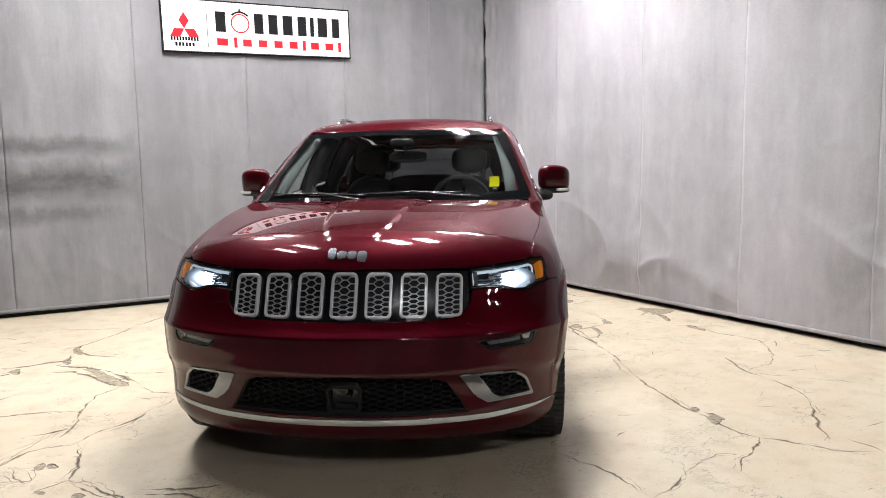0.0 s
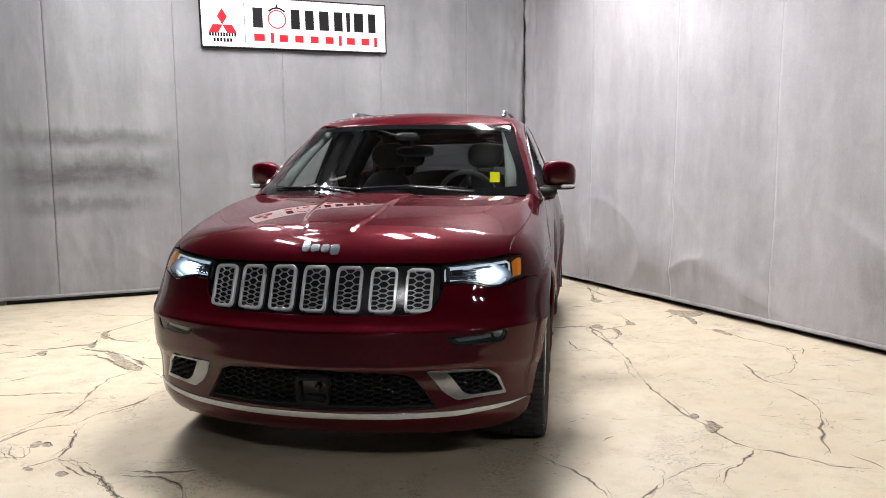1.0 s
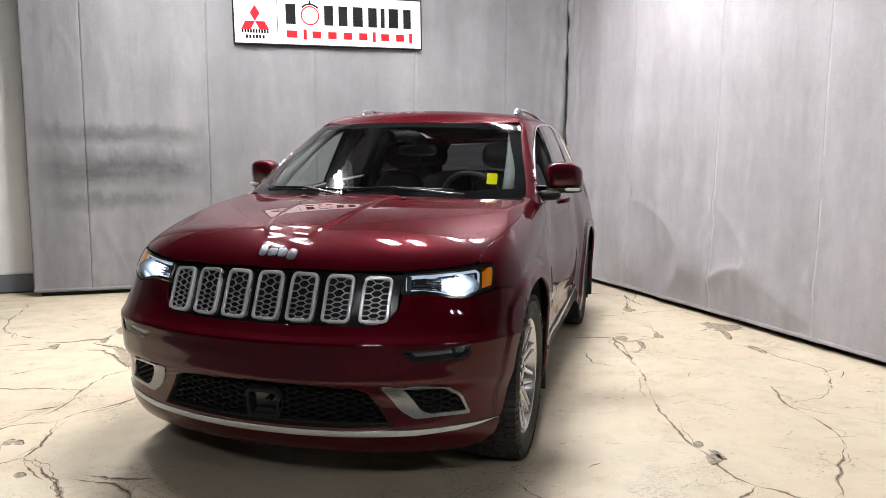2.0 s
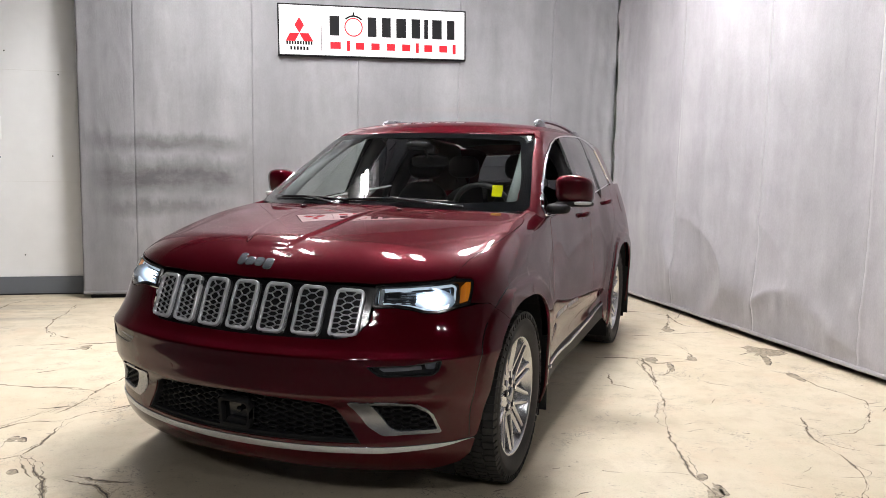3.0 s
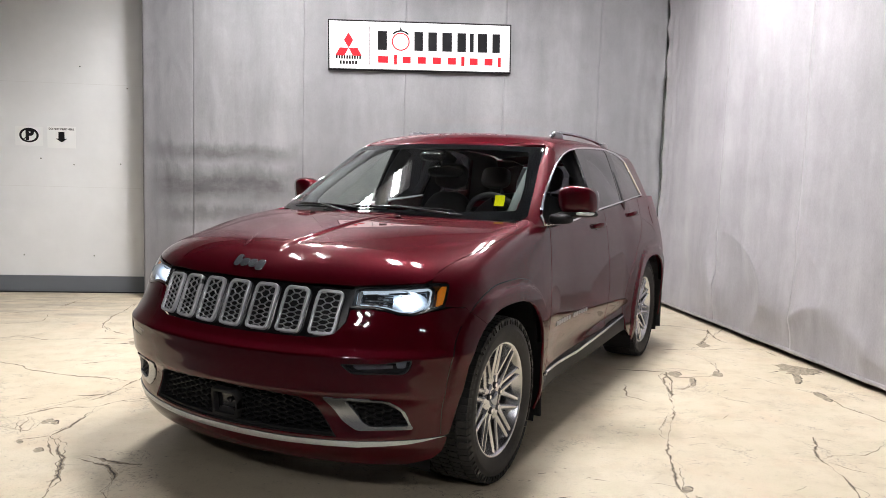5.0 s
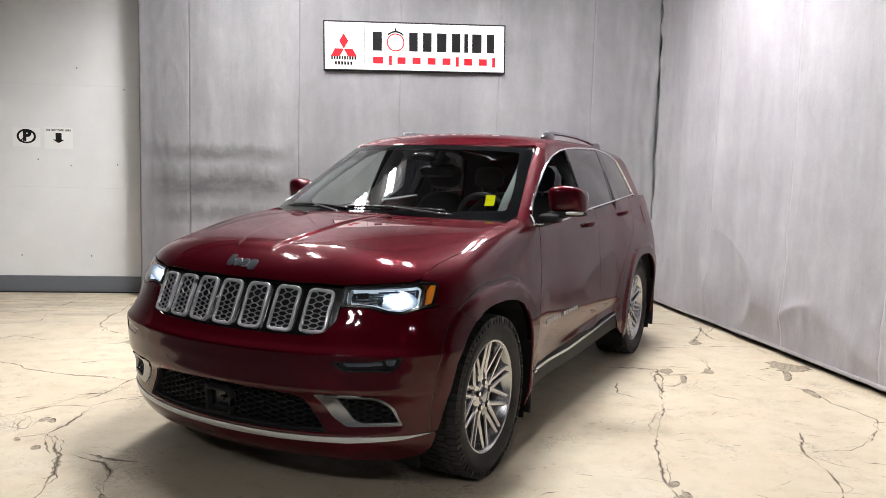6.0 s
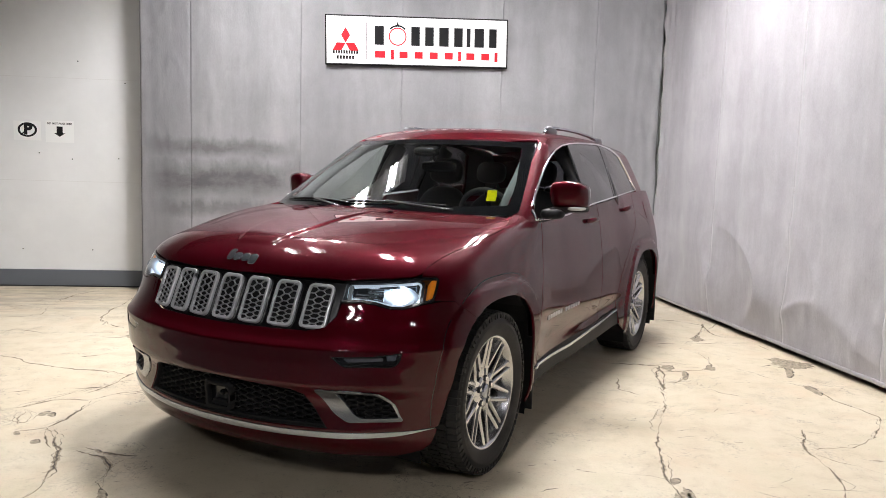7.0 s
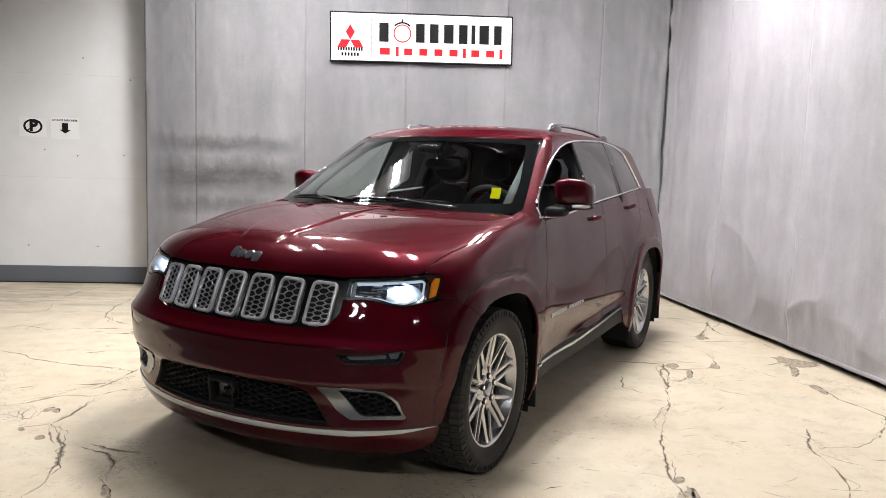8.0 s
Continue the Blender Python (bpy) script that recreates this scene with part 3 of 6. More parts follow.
def panel(name, outline, parent, mat, how=rays, f=body, holes=(), step=0.04, edge=0.014, lift=0.0, depth=0.014, label="", mirror=False, edge_roll=0.0022):
    """One sheet of the car: its outline laid on the body's surface, with turned-in edges."""
    v2, tri = cut(outline, holes, step, edge)
    p, n = lay(v2, how, f, lift)
    if mirror:
        p, n = p * (-1, 1, 1), n * (-1, 1, 1)
    a, b, c = p[tri[:, 0]], p[tri[:, 1]], p[tri[:, 2]]
    face = np.cross(b - a, c - a)
    flip = np.einsum("ij,ij->i", face, n[tri].mean(1)) < 0
    tri = np.where(flip[:, None], tri[:, ::-1], tri)
    count = {}
    for t in tri:
        for i in range(3):
            e = (int(t[i]), int(t[(i + 1) % 3]))
            count[tuple(sorted(e))] = count.get(tuple(sorted(e)), 0) + 1
    verts, norms, faces = [p], [n], [tuple(int(i) for i in t) for t in tri]
    k = len(p)
    if depth:
        rim = [(int(t[i]), int(t[(i + 1) % 3])) for t in tri for i in range(3) if count[tuple(sorted((int(t[i]), int(t[(i + 1) % 3]))))] == 1]
        out = {}
        for i, j in rim:
            w = np.cross(p[j] - p[i], n[i])
            w = w / max(np.linalg.norm(w), 1e-9)
            for q in (i, j):
                out[q] = out.get(q, 0) + w
        idx = {}
        low, lown = [], []
        for q, w in out.items():
            w = w / max(np.linalg.norm(w), 1e-9)
            idx[q] = k + 2 * len(idx)
            # a small rolled edge, then the return
            low += [p[q] + w * edge_roll * 0.8 - n[q] * edge_roll, p[q] + w * edge_roll * 0.6 - n[q] * depth]
            lown += [(w + n[q] * 0.5) / np.linalg.norm(w + n[q] * 0.5), w]
        for i, j in rim:
            a, b = idx[i], idx[j]
            faces += [(i, a, b, j), (a, a + 1, b + 1, b)]
        verts.append(np.array(low)), norms.append(np.array(lown))
    return raw(name, np.concatenate(verts), faces, mat, parent, label, np.concatenate(norms))


def sides(name, outline, parent, mat, **more):
    """A panel on the car's left and its mirror image on the right."""
    return [panel(name, outline, parent, mat, mirror=m, **more) for m in (False, True)]


# ---- the car ----
car = tagged(new("car"), "dark red metallic sport utility vehicle with lit headlamps", "car")
c_f, c_r = HUB_F + TURN_END - CORE_Y, HUB_R + TURN_END - CORE_Y


def arch(c, k=1.0, a0=0.0, a1=1.0, n=26):
    """The wheel opening's edge in wrap coordinates, from before the wheel to behind it."""
    pts = []
    for i in range(n + 1):
        t = math.pi * (1.12 - 1.24 * (a0 + (a1 - a0) * i / n))
        r = 0.452 * k / (abs(math.cos(t)) ** 2.7 + abs(math.sin(t)) ** 2.7) ** (1 / 2.7)
        pts.append((c + r * math.cos(t) * 0.99, HUB_Z + r * math.sin(t)))
    return pts


ARCH_F, ARCH_R = arch(c_f), arch(c_r)
LAMP_LOW = [(0.546, 0.858), (0.626, 0.861), (0.692, 0.855), (0.759, 0.842), (0.819, 0.840), (0.909, 0.858), (0.97, 0.864)]
JOIN = (1.193, 0.785)
SEAM = [(1.014, 0.869), (1.078, 0.864), JOIN]
STRIP_TOP = [(0.0, 0.325), (0.328, 0.323), (0.60, 0.327), (0.795, 0.338), (0.965, 0.345)]
bumper_arch = [(0.984, 0.350), (1.006, 0.407), (1.034, 0.53), (1.056, 0.627), (1.085, 0.678), (1.120, 0.723), (1.155, 0.757)]
LOWER_HOLE = both([(0.0, 0.522), (0.27, 0.511), (0.385, 0.502), (0.435, 0.482), (0.527, 0.336), (0.0, 0.332)])
BEZEL = [(0.486, 0.510), (0.575, 0.513), (0.715, 0.509), (0.785, 0.465), (0.829, 0.381), (0.697, 0.378), (0.600, 0.372), (0.548, 0.410)]
FOG = [(0.556, 0.655), (0.70, 0.662), (0.815, 0.680), (0.806, 0.640), (0.785, 0.617), (0.60, 0.613)]
mirror2 = lambda pts: [(-s, b) for s, b in pts]

fascia = both([(0.0, 0.741), (0.430, 0.743), (0.500, 0.760), (0.536, 0.805), (0.542, 0.850)] + [(s, b - 0.004) for s, b in LAMP_LOW] +
              [(s, b - 0.004) for s, b in SEAM[:2]] + [(JOIN[0] - 0.003, JOIN[1] - 0.003)] + bumper_arch[::-1] + STRIP_TOP[::-1])
bumper = panel("bumper", fascia, car, PAINT, holes=[LOWER_HOLE, rounded(BEZEL, 0.02), rounded(mirror2(BEZEL), 0.02), rounded(FOG, 0.015), rounded(mirror2(FOG), 0.015)],
               step=0.015, label="dark red bumper cover")
panel("chrome_strip", both([(0.0, 0.322)] + [(s, b - 0.003) for s, b in STRIP_TOP[1:]] + [(0.795, 0.318), (0.60, 0.301), (0.328, 0.296), (0.0, 0.296)]), bumper, CHROME, lift=0.004, step=0.03, label="satin chrome strip")
panel("bumper_lip", both([(0.0, 0.293), (0.328, 0.293), (0.60, 0.297), (0.795, 0.314), (0.965, 0.340), (0.976, 0.334), (0.958, 0.275), (0.923, 0.242), (0.80, 0.217), (0.5, 0.212), (0.0, 0.222)]), bumper, PAINT, step=0.035)

HOOD = both([(0.0, 0.792), (0.285, 0.809), (0.525, 0.853), (0.60, 0.882), (0.70, 0.927), (0.775, 0.972), (0.797, 1.005), (0.799, 1.049), (0.807, 1.12), (0.818, 1.19), (0.842, 1.319), (0.854, 1.44),
             (0.857, 1.52), (0.853, 1.62), (0.836, 1.69), (0.80, 1.730), (0.65, 1.700), (0.5, 1.668), (0.25, 1.634), (0.0, 1.622)])
hood = panel("hood", HOOD, car, PAINT, how=down_rays, step=0.0105, label="dark red bonnet with a raised middle")

# the wings meet the bonnet along its side edge
edge3, _ = lay([q for q in HOOD if q[0] > 0.79 and q[1] > 1.0], down_rays, body)
HOOD_SIDE = [(float(s) + 0.0, float(b) - 0.004) for s, b in unwrap(edge3)]
wing_out = ([(0.978, 0.872)] + SEAM + [q for q in ARCH_F if q[0] > JOIN[0] + 0.01] +
            [(1.945, 0.30), (1.956, 0.408), (2.008, 0.55), (2.034, 0.795), (2.082, 0.921), (2.104, 1.011), (2.118, 1.075), (2.04, 1.115), (1.93, 1.135)] + HOOD_SIDE[::-1] +
            [(0.945, 0.968), (1.022, 0.958), (1.032, 0.946)])
sides("wing", wing_out, car, PAINT, step=0.014)


def flare_line(c, t0, t1, r0=0.5290, r1=0.5325, n=60):
    """A thin closed strip along the outer edge of a wheel flare."""
    def at(r, t):
        k = r / (abs(math.cos(t)) ** 3 + abs(math.sin(t)) ** 3) ** (1 / 3)
        return (c + k * math.cos(t), HUB_Z + k * math.sin(t))
    ts = [t0 + (t1 - t0) * i / n for i in range(n + 1)]
    return [at(r1, t) for t in ts] + [at(r0, t) for t in reversed(ts)]


sides("flare_seam", flare_line(c_f, math.pi * 0.72, math.pi * 0.05), car, BLACK, lift=0.0007, depth=0.0, step=0.05, edge=0.02)
sides("flare_seam", flare_line(c_f, math.pi * 1.02, math.pi * 0.76), car, BLACK, lift=0.0007, depth=0.0, step=0.05, edge=0.02)
SPLIT = 3.235
belt_b = lambda s: float(np.interp(s, (2.08, 2.55, 3.16, 3.67, 4.30, 4.6), (1.070, 1.088, 1.117, 1.134, 1.150, 1.155)))
front_door = [(1.964, 0.412), (2.016, 0.55), (2.042, 0.795), (2.090, 0.921), (2.112, 1.011), (2.126, 1.070), (2.55, belt_b(2.55)), (SPLIT - 0.003, belt_b(SPLIT)), (SPLIT - 0.003, 0.8), (SPLIT - 0.01, 0.432), (2.62, 0.425)]
rear_edge = [(4.26, belt_b(4.26)), (4.215, 1.08), (4.165, 1.010), (4.06, 0.955), (3.93, 0.892), (3.80, 0.80), (3.715, 0.70), (3.68, 0.60), (3.675, 0.462)]
rear_door = [(SPLIT + 0.003, belt_b(SPLIT)), (3.7, belt_b(3.7))] + [(s - 0.003, b) for s, b in rear_edge] + [(3.3, 0.448), (SPLIT - 0.004, 0.434), (SPLIT + 0.003, 0.8)]
fdoors = sides("door", front_door, car, PAINT, step=0.035)
rdoors = sides("door", rear_door, car, PAINT, step=0.025)
quarter = [(4.264, belt_b(4.26)), (4.9, 1.16), (5.30, 1.16), (5.34, 0.85), (5.36, 0.40), (4.87, 0.32)] + ARCH_R[::-1][1:] + [(3.76, 0.33), (3.69, 0.46)] + [(s + 0.003, b) for s, b in rear_edge[::-1]]
quarters = sides("rear_wing", quarter, car, PAINT, step=0.02)
sill_top = [(1.95, 0.402), (2.62, 0.418), (3.2, 0.427), (3.70, 0.452)]
sides("sill", sill_top + [(3.72, 0.33), (2.8, 0.30), (1.95, 0.30)], car, MATT, step=0.04)
sides("sill_strip", [(1.955, 0.398), (2.62, 0.389), (3.2, 0.414), (3.69, 0.443), (3.69, 0.433), (3.2, 0.400), (2.62, 0.374), (1.955, 0.386)], car, CHROME, lift=0.008, step=0.04, label="satin chrome sill strip")

# the greenhouse
CAB = dict(how=cabin_rays, f=cabin)
frame_out = [(1.42, -0.17), (1.352, -0.125), (1.47, 0.08), (1.612, 0.304), (1.80, 0.58), (2.02, 0.858), (2.07, 0.945), (2.3, 0.965), (2.6, 0.975), (3.3, 0.98), (4.0, 0.95), (4.2, 0.91), (4.29, 0.74), (4.37, 0.45), (4.46, 0.15), (4.51, -0.09), (4.0, -0.09)]
DLO = [(1.470, -0.155), (1.468, -0.075), (1.562, 0.078), (1.697, 0.262), (1.826, 0.430), (1.970, 0.587), (2.118, 0.702), (2.30, 0.786), (2.48, 0.832), (2.67, 0.862), (3.0, 0.895), (3.289, 0.908), (3.50, 0.890), (3.64, 0.845), (3.79, 0.755), (3.88, 0.45), (3.968, 0.130)]
BELT = [(3.5, 0.078), (3.1, 0.030), (2.54, -0.042), (1.98, -0.138), (1.75, -0.16)]
sides("window_frame", frame_out + DLO[::-1], car, PAINT, step=0.04, **CAB)
sides("frame_lining", inset(frame_out + DLO[::-1], 0.004), car, TRIM, step=0.06, lift=-0.030, depth=0.0, **CAB)
ring = DLO + BELT
sides("window_moulding", ring, car, BRIGHT, holes=[inset(ring, 0.012)], lift=0.007, depth=0.012, step=0.02, label="bright chrome window surround", **CAB)
windscreen = both([(0.0, 1.612), (0.3, 1.610), (0.61, 1.602), (0.656, 1.592), (0.745, 1.365), (0.806, 1.212), (0.790, 1.19), (0.4, 1.185), (0.0, 1.19)])
panel("windscreen", windscreen, car, GLASS, how=front_rays, f=cabin, step=0.05, lift=0.003, depth=0.0)
roof_out = both([(0.0, 1.850), (0.3, 1.885), (0.50, 1.945), (0.63, 2.035), (0.645, 2.09), (0.632, 2.3), (0.618, 2.8), (0.608, 3.4), (0.60, 4.0), (0.575, 4.34), (0.3, 4.40), (0.0, 4.41)])
panel("roof", roof_out, car, PAINT, how=top_rays, f=cabin, step=0.05)
pane_in = inset(ring, 0.009)


def clipped(poly, y0, y1):
    """The stretch of an outline between two stations."""
    def side(pts, edge, keep):
        out = []
        for a, b in zip(pts, pts[1:] + pts[:1]):
            ka, kb = keep(a), keep(b)
            if ka:
                out.append(a)
            if ka != kb:
                ya, yb = edge(a[1]), edge(b[1])
                da, db = a[0] - ya, b[0] - yb
                t = da / (da - db)
                out.append((a[0] + (b[0] - a[0]) * t, a[1] + (b[1] - a[1]) * t))
        return out
    poly = side(poly, y0, lambda p: p[0] >= y0(p[1]))
    return side(poly, y1, lambda p: p[0] <= y1(p[1]))


b_front, b_rear = (lambda q: 2.425 + 0.03 * q), (lambda q: 2.500 + 0.18 * q)
c_front, c_rear = (lambda q: 3.115 + 0.12 * q), (lambda q: 3.270 + 0.09 * q)
panel("front_window", clipped(pane_in, lambda q: 0, b_front), car, GLASS, lift=-0.004, depth=0.0, step=0.06, mirror=True, **CAB)
sides("rear_window", clipped(pane_in, b_rear, c_front), car, GLASS_DARK, lift=-0.004, depth=0.0, step=0.06, **CAB)
sides("quarter_window", clipped(pane_in, c_rear, lambda q: 9), car, GLASS_DARK, lift=-0.004, depth=0.0, step=0.06, **CAB)
sides("door_pillar", clipped(pane_in, b_front, b_rear), car, BLACK, lift=-0.002, step=0.05, **CAB)
sides("rear_pillar", clipped(pane_in, c_front, c_rear), car, BLACK, lift=-0.002, step=0.05, **CAB)
whole = lambda p: np.minimum(body(p), cabin(p))
panel("tailgate", both([(0.0, 1.14), (0.72, 1.14), (0.80, 0.7), (0.78, 0.36), (0.0, 0.34)]), car, PAINT, how=rear_rays, f=whole, step=0.08)


def corner_rays(a, z):
    """Rays on the rear corner from behind and beside it."""
    a, z = np.asarray(a, float), np.asarray(z, float)
    h = math.sqrt(0.5)
    o = np.stack([0.3 + a * h, 4.1 - a * h, z], -1)
    d = np.broadcast_to(np.array((-h, -h, 0.0)), o.shape)
    return o - d * 1.4, d


sides("rear_corner", [(0.205, 1.595), (0.175, 1.45), (0.12, 1.2), (0.11, 1.10), (-0.13, 1.10), (-0.10, 1.4), (-0.115, 1.555), (0.0, 1.595)], car, PAINT, how=corner_rays, f=cabin, lift=-0.004, step=0.04)
panel("rear_screen", both([(0.0, 1.555), (0.52, 1.53), (0.62, 1.40), (0.70, 1.15), (0.0, 1.15)]), car, GLASS_REAR, how=rear_rays, f=whole, step=0.08, depth=0.0)
panel("roof_spoiler", both([(0.0, 1.61), (0.54, 1.575), (0.54, 1.545), (0.0, 1.565)]), car, PAINT, how=rear_rays, f=whole, step=0.06)


# ---- grille, lamps and trim of the nose ----
def lattice(name, outline, parent, mat, cw, ch, width, lift=-0.012, depth=0.012, how=rays, f=body, label="", flat=0.36):
    """A honeycomb of thin webs that fills an outline on the body's surface."""
    poly = list(outline)
    a = np.array(poly)
    lo, hi = a.min(0), a.max(0)
    segs = []
    rows, cols = int((hi[1] - lo[1]) / ch) + 3, int((hi[0] - lo[0]) / (cw * 0.6)) + 4
    for j in range(-1, rows):
        for i in range(-1, cols):
            a, e = cw * flat / 2, cw * (1 - flat) / 2
            cx = (lo[0] + hi[0]) / 2 + (i - cols // 2) * (2 * a + e)
            cy = lo[1] + (j + 0.5 * ((i - cols // 2) % 2)) * ch
            # top, upper right and lower right webs of each cell
            segs += [((cx - a, cy + ch / 2), (cx + a, cy + ch / 2)), ((cx + a, cy + ch / 2), (cx + a + e, cy)), ((cx + a + e, cy), (cx + a, cy - ch / 2))]
    cutup = []
    for (ax, ay), (bx, by) in segs:
        for k in range(2):
            cutup.append(((ax + (bx - ax) * k / 2, ay + (by - ay) * k / 2), (ax + (bx - ax) * (k + 1) / 2, ay + (by - ay) * (k + 1) / 2)))
    mid = np.array([((p[0] + q[0]) / 2, (p[1] + q[1]) / 2) for p, q in cutup])
    keep = inside(mid, poly)
    cutup = [s for s, k in zip(cutup, keep) if k]
    ends = np.array([e for s in cutup for e in s])
    p, n = lay(ends, how, f, lift)
    verts, faces = [], []
    for k in range(0, len(p), 2):
        t = p[k + 1] - p[k]
        t = t / max(np.linalg.norm(t), 1e-9)
        w = np.cross(n[k], t) * width * 0.5
        c = len(verts)
        for q in (p[k] - t * width * 0.3, p[k + 1] + t * width * 0.3):
            verts += [q + w * 0.55, q - w * 0.55, q - w - n[k] * depth * 0.35, q + w - n[k] * depth * 0.35, q - w * 0.9 - n[k] * depth, q + w * 0.9 - n[k] * depth]
        faces += [(c, c + 1, c + 7, c + 6), (c + 1, c + 2, c + 8, c + 7), (c + 3, c, c + 6, c + 9), (c + 2, c + 4, c + 10, c + 8), (c + 5, c + 3, c + 9, c + 11)]
    return raw(name, verts, faces, mat, parent, label)


def ring_panel(name, outline, hole, parent, mat, **more):
    return panel(name, outline, parent, mat, holes=[hole], **more)


GRILLE = both([(0.0, 0.746), (0.425, 0.748), (0.493, 0.764), (0.527, 0.808), (0.528, 0.924), (0.505, 0.922), (0.0, 0.916)])
grille = panel("grille", GRILLE, car, BLACK, lift=-0.014, step=0.04, depth=0.02, label="gloss black grille panel with seven chrome-framed slots")
for k in range(-3, 4):
    c, w = 0.1475 * k, 0.054
    slot = rounded([(c - w, 0.757), (c + w, 0.757), (c + w, 0.909), (c - w, 0.909)], 0.022)
    hole = rounded([(c - w + 0.0068, 0.7632), (c + w - 0.0068, 0.7632), (c + w - 0.0068, 0.9036), (c - w + 0.0068, 0.9036)], 0.016)
    surround = ring_panel("slot_frame", slot, hole, grille, SILVER, lift=0.004, depth=0.022, step=0.012, edge=0.006, edge_roll=0.004, label="satin chrome slot frame")
    panel("slot_back", hole, surround, MATT, lift=-0.024 + 0.016, depth=0.0, step=0.03, edge=0.02)
    lattice("slot_mesh", hole, surround, MESHED, 0.050, 0.0195, 0.0048, lift=0.0005, depth=0.008)

# the plain chrome marks on the bonnet's nose
for s0, s1, b0, b1 in ((-0.084, -0.052, 0.953, 0.992), (-0.044, -0.006, 0.953, 0.979), (0.002, 0.038, 0.953, 0.979), (0.046, 0.084, 0.945, 0.979)):
    panel("badge", rounded([(s0, b0), (s1, b0), (s1, b1), (s0, b1)], 0.013), hood, CHROME, lift=0.006, depth=0.008, step=0.01, edge=0.004, edge_roll=0.003, label="chrome badge block")

# lower intake
intake = panel("intake", inset(LOWER_HOLE, -0.012), bumper, MATT, lift=-0.060, step=0.06, depth=0.0, label="black lower intake")
hole_ring = ring_panel("intake_lip", inset(LOWER_HOLE, -0.001), inset(LOWER_HOLE, 0.006), intake, MATT, lift=-0.004, depth=0.06, step=0.02)
lattice("intake_mesh", inset(LOWER_HOLE, 0.004), intake, MATT, 0.058, 0.0225, 0.0065, lift=-0.026, depth=0.02)
panel("intake_ledge", both([(0.0, 0.352), (0.50, 0.352), (0.527, 0.333), (0.0, 0.333)]), intake, MATT, lift=-0.010, depth=0.03, step=0.04)
BOX = [(-0.070, 0.358), (0.070, 0.358), (0.076, 0.452), (0.058, 0.474), (-0.058, 0.474), (-0.076, 0.452)]
box_back = panel("sensor_back", rounded(BOX, 0.012), intake, BLACK, lift=-0.022, depth=0.02, step=0.03, label="black sensor housing")
ring_panel("sensor_frame", rounded(BOX, 0.014), rounded(inset(BOX, 0.010), 0.012), box_back, MATT, lift=0.006, depth=0.03, step=0.02, edge_roll=0.004)
panel("sensor_shelf", rounded([(-0.05, 0.366), (0.055, 0.366), (0.045, 0.388), (-0.035, 0.392)], 0.008), box_back, MATT, lift=-0.006, depth=0.016, step=0.02)
bm = bmesh.new()
bmesh.ops.create_uvsphere(bm, u_segments=16, v_segments=10, radius=0.013, matrix=Matrix.Translation((0.022, 0.072, 0.430)))
part("camera_lens", bm, BLACK, box_back, smooth=True)

